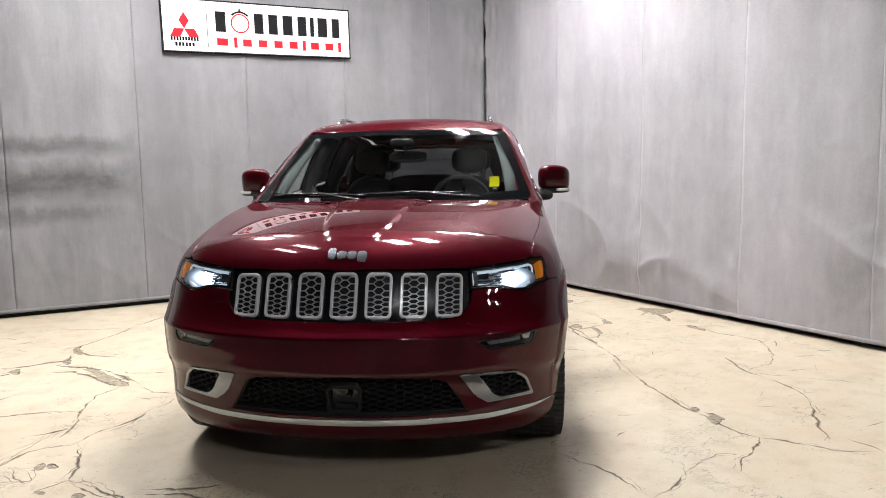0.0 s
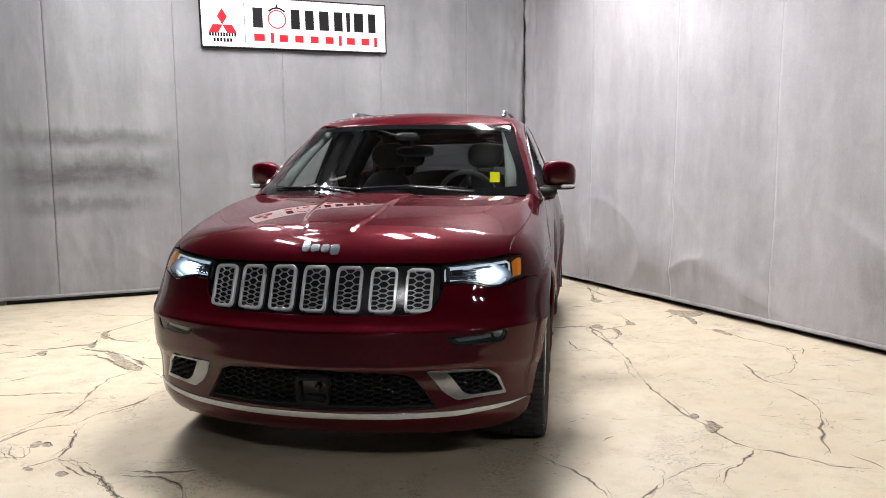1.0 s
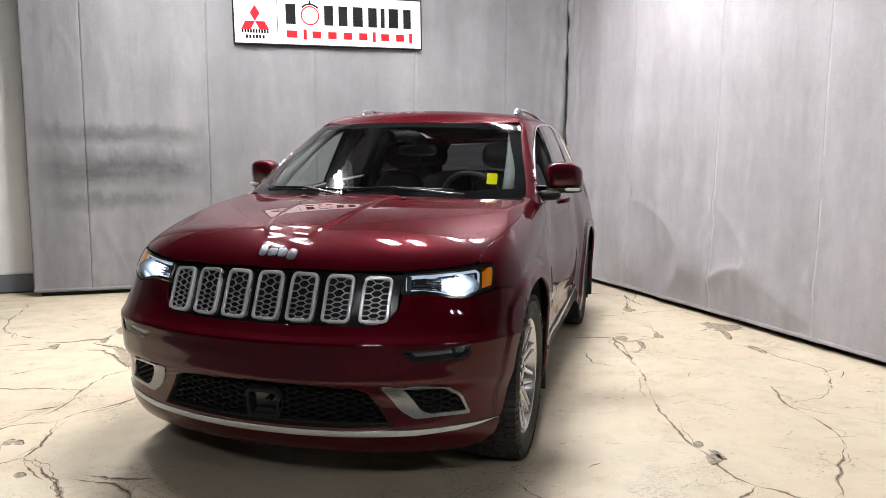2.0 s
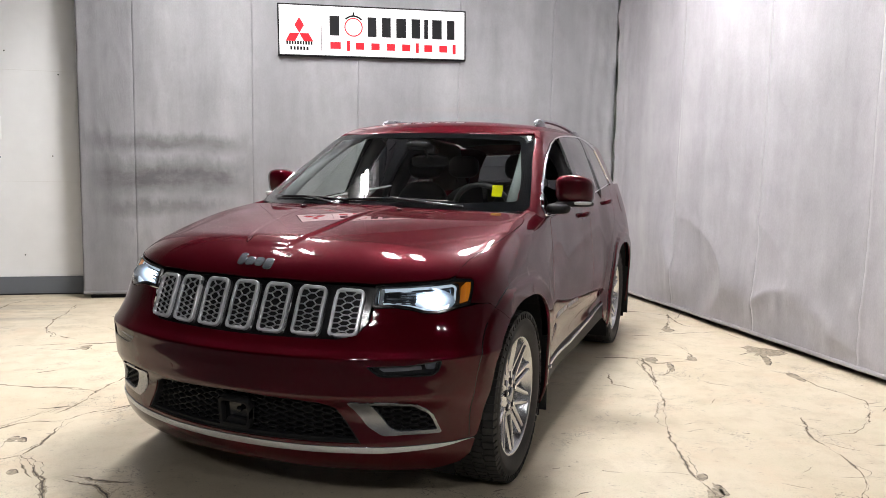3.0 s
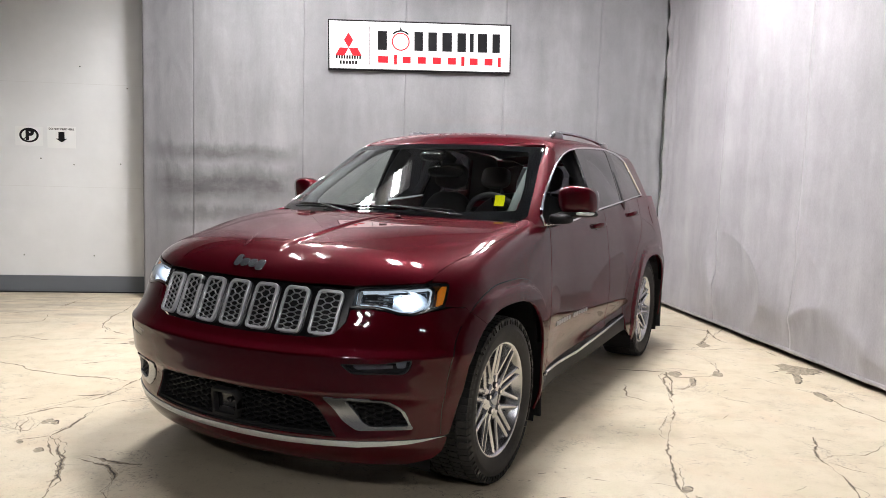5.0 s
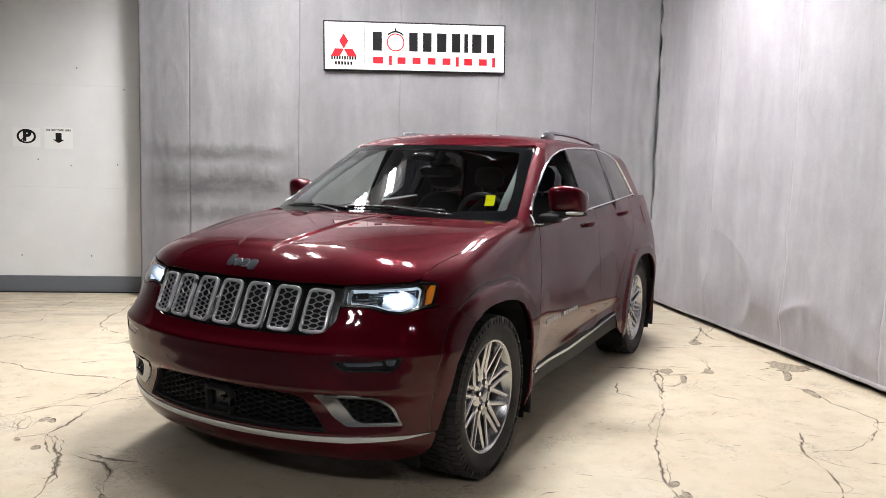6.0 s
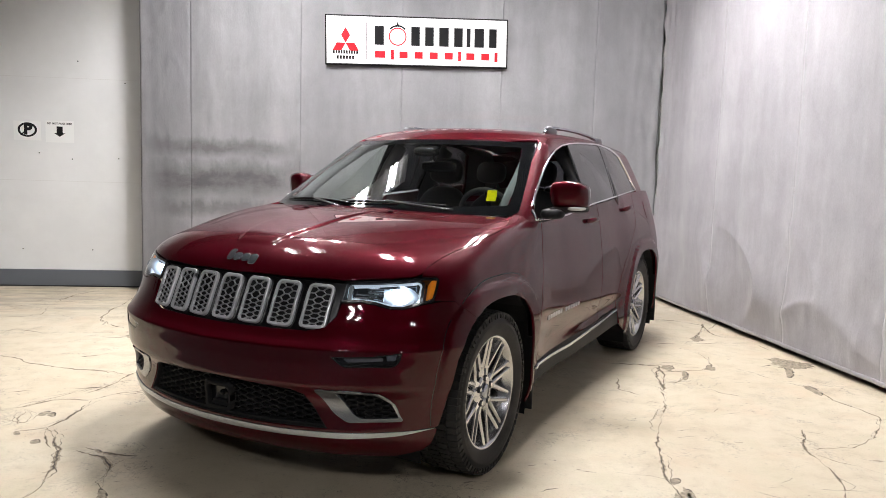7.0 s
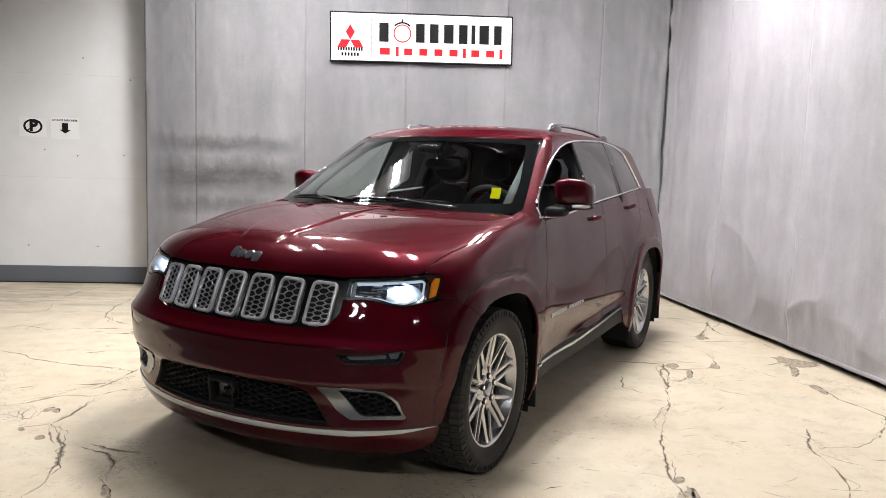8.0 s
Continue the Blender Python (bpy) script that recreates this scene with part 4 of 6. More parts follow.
for sg in (1, -1):
    fl = lambda pts: [(sg * s, b) for s, b in pts]
    # lower bezels
    MESH_HOLE = [(0.560, 0.504), (0.710, 0.501), (0.776, 0.460), (0.814, 0.394), (0.655, 0.388), (0.622, 0.405)]
    bez = ring_panel("bezel", rounded(fl(BEZEL), 0.014), rounded(fl(MESH_HOLE), 0.016), bumper, BEZEL_METAL, lift=0.005, depth=0.03, step=0.010, edge=0.005, edge_roll=0.003, label="satin chrome lower bezel")
    panel("bezel_back", rounded(fl(MESH_HOLE), 0.012), bez, MATT, lift=-0.030, depth=0.0, step=0.04)
    lattice("bezel_mesh", inset(fl(MESH_HOLE), -0.004), bez, MATT, 0.050, 0.0225, 0.0065, lift=-0.010, depth=0.018)
    # fog lamps
    fog = panel("fog_lamp", rounded(fl(FOG), 0.014), bumper, MATT, lift=-0.030, depth=0.0, step=0.03, label="smoked fog lamp in a dark slot")
    ring_panel("fog_rim", rounded(fl(FOG), 0.015), rounded(inset(fl(FOG), 0.005), 0.012), fog, BLACK, lift=-0.001, depth=0.03, step=0.02)
    panel("fog_lens", rounded(inset(fl(FOG), 0.005), 0.012), fog, SMOKE, lift=-0.004, depth=0.0, step=0.03)
    panel("light_guide", rounded(fl([(0.600, 0.644), (0.74, 0.651), (0.742, 0.640), (0.615, 0.632)]), 0.004), fog, MESHED, lift=-0.016, depth=0.01, step=0.02)
    panel("fog_reflector", rounded(fl([(0.755, 0.666), (0.795, 0.671), (0.788, 0.640), (0.758, 0.640)]), 0.008), fog, BRIGHT, lift=-0.018, depth=0.01, step=0.015, edge=0.006)
    # headlamps
    LAMP = [(0.530, 0.929), (0.60, 0.938), (0.753, 0.949), (0.922, 0.957), (1.018, 0.952), (1.026, 0.944), (0.972, 0.868)] + [(s, b + 0.002) for s, b in LAMP_LOW[::-1]] + [(0.533, 0.862)]
    lamp = panel("headlamp", rounded(fl(LAMP), 0.008, 3), car, LAMP_DARK, lift=-0.085, depth=0.0, step=0.03, label="lit headlamp with an amber side marker")
    ring_panel("lamp_rim", rounded(fl(LAMP), 0.008, 3), rounded(inset(fl(LAMP), 0.007), 0.008, 3), lamp, BLACK, lift=-0.001, depth=0.085, step=0.02, edge=0.008)
    panel("lens", rounded(inset(fl(LAMP), 0.006), 0.008, 3), lamp, LENS, lift=-0.001, depth=0.0, step=0.03)
    inner = [(0.545, 0.922), (0.75, 0.940), (0.915, 0.947), (0.935, 0.935), (0.905, 0.874), (0.82, 0.852), (0.76, 0.853), (0.69, 0.866), (0.552, 0.871)]
    ring_panel("light_guide", rounded(fl(inner), 0.015), rounded(inset(fl(inner), 0.006), 0.012), lamp, GUIDE, lift=-0.022, depth=0.03, step=0.014, edge=0.008, edge_roll=0.003, label="glowing light guide")
    panel("side_marker", rounded(fl([(0.988, 0.947), (1.015, 0.945), (0.976, 0.882), (0.953, 0.878), (0.964, 0.900)]), 0.008), lamp, AMBER, lift=-0.010, depth=0.05, step=0.012, edge=0.006, label="amber side marker")
    panel("turn_reflector", rounded(fl([(0.565, 0.917), (0.72, 0.930), (0.72, 0.874), (0.568, 0.879)]), 0.010), lamp, LAMP_CHROME, lift=-0.062, depth=0.02, step=0.03, edge=0.008)
    for k in range(4):
        z = 0.883 + 0.011 * k
        panel("turn_rib", rounded(fl([(0.580, z + 0.0045), (0.722, z + 0.0075), (0.722, z + 0.0035), (0.580, z)]), 0.002), lamp, LAMP_DARK if k % 2 else BRIGHT, lift=-0.046, depth=0.010, step=0.02, edge=0.006)
    panel("inner_fin", rounded(fl([(0.548, 0.921), (0.566, 0.922), (0.570, 0.872), (0.553, 0.872)]), 0.004), lamp, LAMP_CHROME, lift=-0.020, depth=0.03, step=0.012, edge=0.006)
    panel("upper_fin", rounded(fl([(0.70, 0.932), (0.905, 0.943), (0.925, 0.934), (0.86, 0.928), (0.70, 0.921)]), 0.004), lamp, LAMP_CHROME, lift=-0.030, depth=0.03, step=0.014, edge=0.008)
    panel("outer_fin", rounded(fl([(0.905, 0.938), (0.955, 0.944), (0.925, 0.872), (0.885, 0.866), (0.90, 0.90)]), 0.006), lamp, LAMP_CHROME, lift=-0.026, depth=0.03, step=0.014, edge=0.008)
    # the lit bowl and its projector
    q, n = lay([(sg * 0.795, 0.897)], rays, body, -0.045)
    out = Vector(n[0])
    out = Vector((out.x * 0.4, out.y, out.z * 0.2)).normalized()
    turn = out.to_track_quat("Z", "Y").to_matrix().to_4x4()
    at = Matrix.Translation(Vector(q[0])) @ turn
    bm = bmesh.new()
    uv = bm.loops.layers.uv.new("UVMap")
    prof = [(0.0, -0.030), (0.2, -0.028), (0.4, -0.022), (0.6, -0.012), (0.8, 0.0), (1.0, 0.014)]
    for a, b in zip(prof, prof[1:]):
        for k in range(28):
            t0, t1 = math.tau * k / 28, math.tau * (k + 1) / 28
            cs = [(r * math.cos(t), r * math.sin(t), z) for r, z, t in ((a[0], a[1], t0), (a[0], a[1], t1), (b[0], b[1], t1), (b[0], b[1], t0))]
            if a[0] == 0:
                cs = cs[1:]
            f = bm.faces.new([bm.verts.new(at @ Vector((x * 0.098, y * 0.047, z))) for x, y, z in cs])
            for loop, (x, y, z) in zip(f.loops, cs):
                loop[uv].uv = (x, y)
    bmesh.ops.remove_doubles(bm, verts=bm.verts, dist=1e-5)
    part("reflector_bowl", bm, BOWL, lamp, "glowing reflector bowl", True)
    bm = bmesh.new()
    bmesh.ops.create_uvsphere(bm, u_segments=20, v_segments=12, radius=0.021, matrix=at @ Matrix.Translation((0, 0, -0.012)) @ Matrix.Diagonal((1.2, 0.95, 0.6, 1)))
    part("projector", bm, BEAM, lamp, "white shining projector lens", True)
    # washer cover and parking sensor
    panel("washer_cover", rounded(fl([(0.568, 0.846), (0.643, 0.849), (0.635, 0.802), (0.568, 0.804)]), 0.008), bumper, PAINT, lift=0.0012, depth=0.003, step=0.03, edge=0.008, edge_roll=0.001)
    for s, b in ((0.30, 0.575), (0.97, 0.50)):
        panel("parking_sensor", [(sg * s + 0.011 * math.cos(math.tau * k / 14), b + 0.011 * math.sin(math.tau * k / 14)) for k in range(14)], bumper, PAINT, lift=0.0015, depth=0.003, step=0.02, edge=0.006, edge_roll=0.001)


# ---- wheels ----
def lathe(bm, prof, n=72, close=False):
    """Revolve (x, r) pairs about the x axis."""
    rows = [[bm.verts.new((x, r * math.cos(math.tau * k / n), r * math.sin(math.tau * k / n))) for k in range(n)] for x, r in prof]
    pairs = list(zip(rows, rows[1:])) + ([(rows[-1], rows[0])] if close else [])
    for a, b in pairs:
        for k in range(n):
            bm.faces.new((a[k], a[(k + 1) % n], b[(k + 1) % n], b[k]))
    return rows


def beam(bm, p0, p1, w0, w1, x0, x1, deep, chamfer=0.25):
    """A spoke from p0 to p1 (y, z), its face at x0 to x1, tapering in width."""
    a, b = Vector(p0), Vector(p1)
    t = (b - a).normalized()
    nrm = Vector((-t.y, t.x))
    rings = []
    for p, w, x in ((a, w0, x0), (b, w1, x1)):
        c = w * chamfer
        prof = ((-w / 2, -deep), (-w / 2, -c), (-w / 2 + c, 0), (w / 2 - c, 0), (w / 2, -c), (w / 2, -deep))
        rings.append([bm.verts.new((x + dx, *(p + nrm * d))) for d, dx in prof])
    for k in range(5):
        bm.faces.new((rings[0][k], rings[0][k + 1], rings[1][k + 1], rings[1][k]))
    bm.faces.new(rings[1])
    bm.faces.new(rings[0][::-1])


def make_wheel():
    """A wheel about the x axis, its outer face to +x: alloy rim, all-terrain tyre, brake disc."""
    bm = bmesh.new()
    lathe(bm, [(-0.110, 0.262), (-0.112, 0.275), (-0.104, 0.270), (-0.09, 0.245), (0.02, 0.225), (0.088, 0.240), (0.104, 0.254), (0.112, 0.256), (0.1165, 0.262), (0.116, 0.270), (0.108, 0.275)])
    wheel = bm_obj("wheel", bm, ALLOY, car, "twenty-spoke silver alloy wheel with an all-terrain tyre", True)
    bm = bmesh.new()
    for k in range(10):
        base = math.tau * (k + 0.5) / 10 + (0.075 if k % 2 else -0.075)
        pol = lambda r, a: (r * math.cos(a), r * math.sin(a))
        beam(bm, pol(0.045, base), pol(0.128, base), 0.052, 0.040, 0.084, 0.080, 0.035)
        for side in (-1, 1):
            tip = math.tau * (k + 0.5) / 10 + side * math.tau / 20 * 0.76
            beam(bm, pol(0.108, base + side * 0.05), pol(0.257, tip), 0.026, 0.019, 0.081, 0.106, 0.030)
    part("spokes", bm, ALLOY, wheel, "machined silver split spokes")
    bm = bmesh.new()
    lathe(bm, [(0.05, 0.088), (0.078, 0.082), (0.084, 0.070), (0.085, 0.045), (0.078, 0.036), (0.05, 0.034)], 40)
    part("hub", bm, ALLOY, wheel, smooth=True)
    bm = bmesh.new()
    lathe(bm, [(0.07, 0.035), (0.092, 0.034), (0.095, 0.030), (0.096, 0.0005)], 32)
    part("centre_cap", bm, CHROME, wheel, smooth=True)
    for k in range(5):
        a = math.tau * k / 5
        m = Matrix.Translation((0.080, 0.062 * math.cos(a), 0.062 * math.sin(a))) @ Matrix.Rotation(math.pi / 2, 4, "Y")
        bm = bmesh.new()
        bmesh.ops.create_cone(bm, cap_ends=True, segments=16, radius1=0.0165, radius2=0.0165, depth=0.014, matrix=m)
        well = part("lug_well", bm, MATT, wheel)
        bm = bmesh.new()
        bmesh.ops.create_cone(bm, cap_ends=True, segments=6, radius1=0.011, radius2=0.010, depth=0.024, matrix=m)
        part("lug_nut", bm, BRIGHT, wheel)
    bm = bmesh.new()
    half = [(0.098, 0.258), (0.117, 0.268), (0.124, 0.283), (0.131, 0.305), (0.1335, 0.325), (0.1335, 0.332), (0.1320, 0.334), (0.129, 0.350), (0.120, 0.366), (0.106, 0.375), (0.06, 0.379), (0.0, 0.380)]
    lathe(bm, [(-x, r) for x, r in half] + [(x, r) for x, r in half[-2::-1]], 96)
    tyre = part("tyre", bm, RUBBER, wheel, "black all-terrain tyre", True)
    verts, faces = [], []
    rng = random.Random(4)
    n = 72
    for row, (x0, x1) in enumerate(((-0.128, -0.084), (-0.077, -0.030), (-0.024, 0.024), (0.030, 0.077), (0.084, 0.128))):
        for k in range(n):
            a0 = math.tau * (k + 0.06 + 0.37 * row) / n
            a1 = a0 + math.tau * 0.86 / n
            am, zig = (a0 + a1) / 2, (0.006 if k % 2 else -0.004)
            crown = lambda x: 0.3875 - 0.35 * max(0.0, abs(x) - 0.05) ** 2 - (0.0 if abs(x) < 0.1 else 7.0 * (abs(x) - 0.1) ** 2)
            xs = (x0, x0 + zig, x1 + zig, x1)
            ring = [(x0, a0), (x0 + zig, am), (x0, a1), (x1, a1), (x1 + zig, am), (x1, a0)]
            if row in (0, 4):
                out = -0.128 if row == 0 else 0.128
                ring = [(x, a) if abs(x) < 0.12 else (out, a) for x, a in ring]
            c = len(verts)
            for x, a in ring:
                r = crown(x)
                verts.append((x, r * math.cos(a), r * math.sin(a)))
            for x, a in ring:
                r = crown(x) - 0.011
                verts.append((x * 1.01, r * math.cos(a), r * math.sin(a)))
            faces += [(c, c + 1, c + 4, c + 5), (c + 1, c + 2, c + 3, c + 4)]
            faces += [(c + i, c + 6 + i, c + 6 + (i + 1) % 6, c + (i + 1) % 6) for i in range(6)]
            if row in (0, 4):
                # shoulder lug that runs down the side wall
                w = 0.55 if k % 2 else 0.8
                b1 = a0 + (a1 - a0) * w
                so = 1 if row == 4 else -1
                c = len(verts)
                for a in (a0, b1):
                    for x, r in ((0.128, 0.3815), (0.1335, 0.366), (0.1345, 0.352), (0.128, 0.350)):
                        verts.append((so * x, r * math.cos(a), r * math.sin(a)))
                faces += [(c + i, c + i + 1, c + 5 + i, c + 4 + i) for i in range(3)] + [(c, c + 1, c + 2, c + 3), (c + 4, c + 5, c + 6, c + 7)]
    tread = raw("tread", verts, faces, RUBBER, tyre)
    tagged(tread, "blocky all-terrain tread", kind="stuff")
    # raised plain bars on the side wall
    for a0, a1 in ((0.5, 1.25), (2.6, 3.4), (4.7, 5.3)):
        bm = bmesh.new()
        k = int((a1 - a0) / 0.085)
        for i in range(k):
            a = a0 + (a1 - a0) * i / k
            vs = [bm.verts.new((0.1348 - (0.0006 if r > 0.31 else 0.002), r * math.cos(b), r * math.sin(b))) for r, b in ((0.300, a), (0.300, a + 0.055), (0.322, a + 0.055), (0.322, a))]
            bm.faces.new(vs)
        part("raised_bars", bm, RUBBER, tyre)
    bm = bmesh.new()
    lathe(bm, [(-0.02, 0.06), (0.012, 0.06), (0.012, 0.165), (-0.015, 0.165), (-0.015, 0.06)], 48)
    part("brake_disc", bm, STEEL, wheel, "grey brake disc")
    bm = bmesh.new()
    box(bm, -0.045, -0.20, -0.09, 0.03, -0.10, 0.09, 0.012)
    part("brake_caliper", bm, ALLOY_DARK, wheel)
    return wheel


TRACK = 0.811
wheel = make_wheel()
wheel.matrix_basis = pose(TRACK + 0.012, HUB_F - 0.035, HUB_Z) @ Matrix.Rotation(0.3, 4, "X")
for x, y, turn, spin in ((TRACK - 0.022, HUB_R, 0, 1.1), (-TRACK, HUB_F, 180, 0.7), (-TRACK, HUB_R, 180, 0.2)):
    copy_thing(wheel, pose(x, y, HUB_Z, 0, 0, turn) @ Matrix.Rotation(spin, 4, "X"))

for sg in (1, -1):
    for c in (HUB_F, HUB_R):
        # wheel housing: a dark barrel over the wheel
        vs, fs = [], []
        n = 20
        for i in range(n + 1):
            t = math.pi * (1.16 - 1.32 * i / n)
            r = 0.470 / (abs(math.cos(t)) ** 2.7 + abs(math.sin(t)) ** 2.7) ** (1 / 2.7)
            y = c + r * math.cos(t)
            for x in (0.56, 0.925 if y > 0.62 else 0.80):
                vs.append((sg * x, y, HUB_Z + r * math.sin(t)))
        for i in range(n):
            fs.append((2 * i, 2 * i + 1, 2 * i + 3, 2 * i + 2))
        k = len(vs)
        vs.append((sg * 0.56, c, HUB_Z - 0.1))
        fs += [(2 * i, 2 * i + 2, k) for i in range(n)]
        raw("wheel_housing", vs, fs, MATT, car)
    # mud flaps
    for y, x0, x1, z0, z1 in ((1.372, 0.73, 0.955, 0.165, 0.56), (4.290, 0.73, 0.955, 0.17, 0.58)):
        bm = bmesh.new()
        a, b = sorted((sg * x0, sg * x1))
        box(bm, a, y - 0.006, z0, b, y + 0.006, z1, 0.005)
        part("mud_flap", bm, MATT, car, "black rubber mud flap")

bm = bmesh.new()
box(bm, -0.56, 0.30, 0.24, 0.56, 4.62, 0.50, 0.03)
box(bm, -0.84, 1.42, 0.25, 0.84, 3.28, 0.46, 0.03)
box(bm, -0.62, 0.30, 0.50, 0.62, 1.15, 1.00, 0.05)
part("underbody", bm, MATT, car, "black underbody")
bm = bmesh.new()
box(bm, -0.74, 0.40, 0.20, 0.74, 0.42, 0.40)
part("air_dam", bm, MATT, car)


# ---- outside fittings ----
def blob(bm, c, h, e=3.0, n=24, m=None, squash=None):
    """A rounded block: centre c, half sizes h, squareness e."""
    k = n // 2
    rows = []
    pw = lambda v: math.copysign(abs(v) ** (2 / e), v)
    for j in range(1, k):
        a = -math.pi / 2 + math.pi * j / k
        row = []
        for i in range(n):
            b = math.tau * i / n
            p = Vector((pw(math.cos(a)) * pw(math.cos(b)) * h[0], pw(math.cos(a)) * pw(math.sin(b)) * h[1], pw(math.sin(a)) * h[2]))
            row.append(p)
        rows.append(row)
    put = lambda p: bm.verts.new((m or Matrix()) @ ((squash(p) if squash else p) + Vector(c)))
    vr = [[put(p) for p in row] for row in rows]
    bot, top = put(Vector((0, 0, -h[2]))), put(Vector((0, 0, h[2])))
    for a, b in zip(vr, vr[1:]):
        for i in range(n):
            bm.faces.new((a[i], a[(i + 1) % n], b[(i + 1) % n], b[i]))
    for i in range(n):
        bm.faces.new((bot, vr[0][(i + 1) % n], vr[0][i]))
        bm.faces.new((top, vr[-1][i], vr[-1][(i + 1) % n]))


def tube(bm, pts, w, h, seg=8):
    """A bar along the points with an oval section w across and h high."""
    pts = [Vector(p) for p in pts]
    rings = []
    for i, p in enumerate(pts):
        t = (pts[min(i + 1, len(pts) - 1)] - pts[max(i - 1, 0)]).normalized()
        side = t.cross(Vector((0, 0, 1)))
        side = side.normalized() if side.length > 1e-3 else Vector((1, 0, 0))
        up = side.cross(t)
        wi, hi = (w[i], h[i]) if isinstance(w, (list, tuple)) else (w, h)
        rings.append([bm.verts.new(p + side * wi * 0.5 * math.cos(math.tau * k / seg) + up * hi * 0.5 * math.sin(math.tau * k / seg)) for k in range(seg)])
    for a, b in zip(rings, rings[1:]):
        for k in range(seg):
            bm.faces.new((a[k], a[(k + 1) % seg], b[(k + 1) % seg], b[k]))
    bm.faces.new(rings[0][::-1])
    bm.faces.new(rings[-1])


for sg in (1, -1):
    flip = Matrix.Diagonal((sg, 1, 1, 1))
    door, back = (fdoors[0], rdoors[0]) if sg > 0 else (fdoors[1], rdoors[1])
    # door mirror: painted cap over a black foot
    bm = bmesh.new()
    lean = lambda p: Vector((p.x, p.y + 0.035 * (p.x / 0.1) - 0.18 * p.z + (0.02 if p.y < 0 else 0.0) * abs(p.x / 0.1) ** 3, p.z - 0.012 * max(0.0, p.x / 0.1)))
    blob(bm, (0.957, 1.765, 1.302), (0.100, 0.075, 0.079), 3.6, 36, flip, lean)
    cap = part("door_mirror", bm, PAINT, door, "dark red door mirror on a black foot", True)
    bm = bmesh.new()
    blob(bm, (0.957, 1.768, 1.222), (0.098, 0.072, 0.017), 3.2, 28, flip, lambda p: Vector((p.x, p.y + 0.035 * (p.x / 0.1), p.z)))
    blob(bm, (0.885, 1.70, 1.195), (0.065, 0.055, 0.030), 3.0, 20, flip)
    part("mirror_foot", bm, MATT, cap, "black mirror foot", True)
    bm = bmesh.new()
    blob(bm, (1.010, 1.742, 1.228), (0.042, 0.048, 0.0105), 3.4, 22, flip, lambda p: Vector((p.x, p.y + 0.035 * (p.x / 0.1) * 1.2, p.z)))
    part("turn_lamp", bm, material("clear_lamp_plastic", (0.6, 0.6, 0.6), 0.15), cap, "clear turn lamp strip", True)
    bm = bmesh.new()
    blob(bm, (0.957, 1.842, 1.300), (0.088, 0.006, 0.066), 4.0, 20, flip, lambda p: Vector((p.x, p.y + 0.035 * (p.x / 0.1), p.z)))
    part("mirror_glass", bm, BRIGHT, cap, smooth=True)
    # door handles
    for owner, s0, b0 in ((door, 3.055, 1.056), (back, 3.955, 1.083)):
        # flat black oval paints the shade of the hollow behind the handle
        cup = [(s0 - 0.02 + 0.055 * math.cos(math.tau * k / 20), b0 + 0.020 * math.sin(math.tau * k / 20)) for k in range(20)]
        panel("handle_cup", cup, owner, BLACK, lift=0.0015, depth=0.003, step=0.03, edge=0.01, mirror=sg < 0)
        q, n = lay([(s0 + ds, b0) for ds in (-0.11, -0.09, -0.05, 0.0, 0.05, 0.085, 0.105)], rays, body, 0.0)
        rise = np.array((0.004, 0.022, 0.034, 0.038, 0.034, 0.022, 0.004))
        q = (q + n * rise[:, None]) * (sg, 1, 1)
        bm = bmesh.new()
        tube(bm, [tuple(v) for v in q], [0.012, 0.017, 0.018, 0.018, 0.018, 0.017, 0.012], [0.020, 0.030, 0.033, 0.034, 0.033, 0.030, 0.020], 12)
        part("door_handle", bm, PAINT, owner, "dark red door handle", True)
    # plain chrome blocks on the front door
    for k in range(13):
        if k == 6:
            continue
        s0 = 2.165 + 0.046 * k
        panel("badge", rounded([(s0, 0.612 + 0.0004 * k), (s0 + 0.034, 0.612), (s0 + 0.034, 0.636), (s0, 0.636)], 0.006, 3), door, MESHED, lift=0.003, depth=0.004, step=0.02, edge=0.008, mirror=sg < 0, edge_roll=0.001)
    # fuel flap seam
    if sg > 0:
        panel("fuel_flap", rounded([(4.565, 1.110), (4.70, 1.114), (4.68, 1.02), (4.56, 1.018)], 0.03), quarters[0], PAINT, lift=0.002, depth=0.004, step=0.03, edge=0.01, edge_roll=0.0012)
    # roof rails
    bm = bmesh.new()
    ys = [2.40, 2.44, 2.52, 2.60, 2.8, 3.1, 3.4, 3.65, 3.78]
    base = [float(roof_line(np.array(y))) - 0.10 * 0.29 for y in ys]
    ups = [0.004, 0.018, 0.034, 0.038, 0.040, 0.040, 0.036, 0.028, 0.006]
    xs = [0.548, 0.548, 0.548, 0.548, 0.548, 0.546, 0.542, 0.536, 0.532]
    tube(bm, [(sg * x, y, z + u) for x, y, z, u in zip(xs, ys, base, ups)], [0.018, 0.030, 0.036, 0.036, 0.034, 0.034, 0.034, 0.034, 0.02], [0.008, 0.022, 0.026, 0.024, 0.022, 0.022, 0.022, 0.022, 0.01], 12)
    rail = part("roof_rail", bm, CHROME, car, "satin silver roof rail on dark feet", True)
    for y0, y1 in ((2.42, 2.62), (3.60, 3.78)):
        bm = bmesh.new()
        blob(bm, (sg * 0.546, (y0 + y1) / 2, float(roof_line(np.array((y0 + y1) / 2))) - 0.018), (0.022, (y1 - y0) / 2, 0.036), 2.6, 20)
        part("rail_foot", bm, ALLOY_DARK, rail, "dark grey rail foot", True)

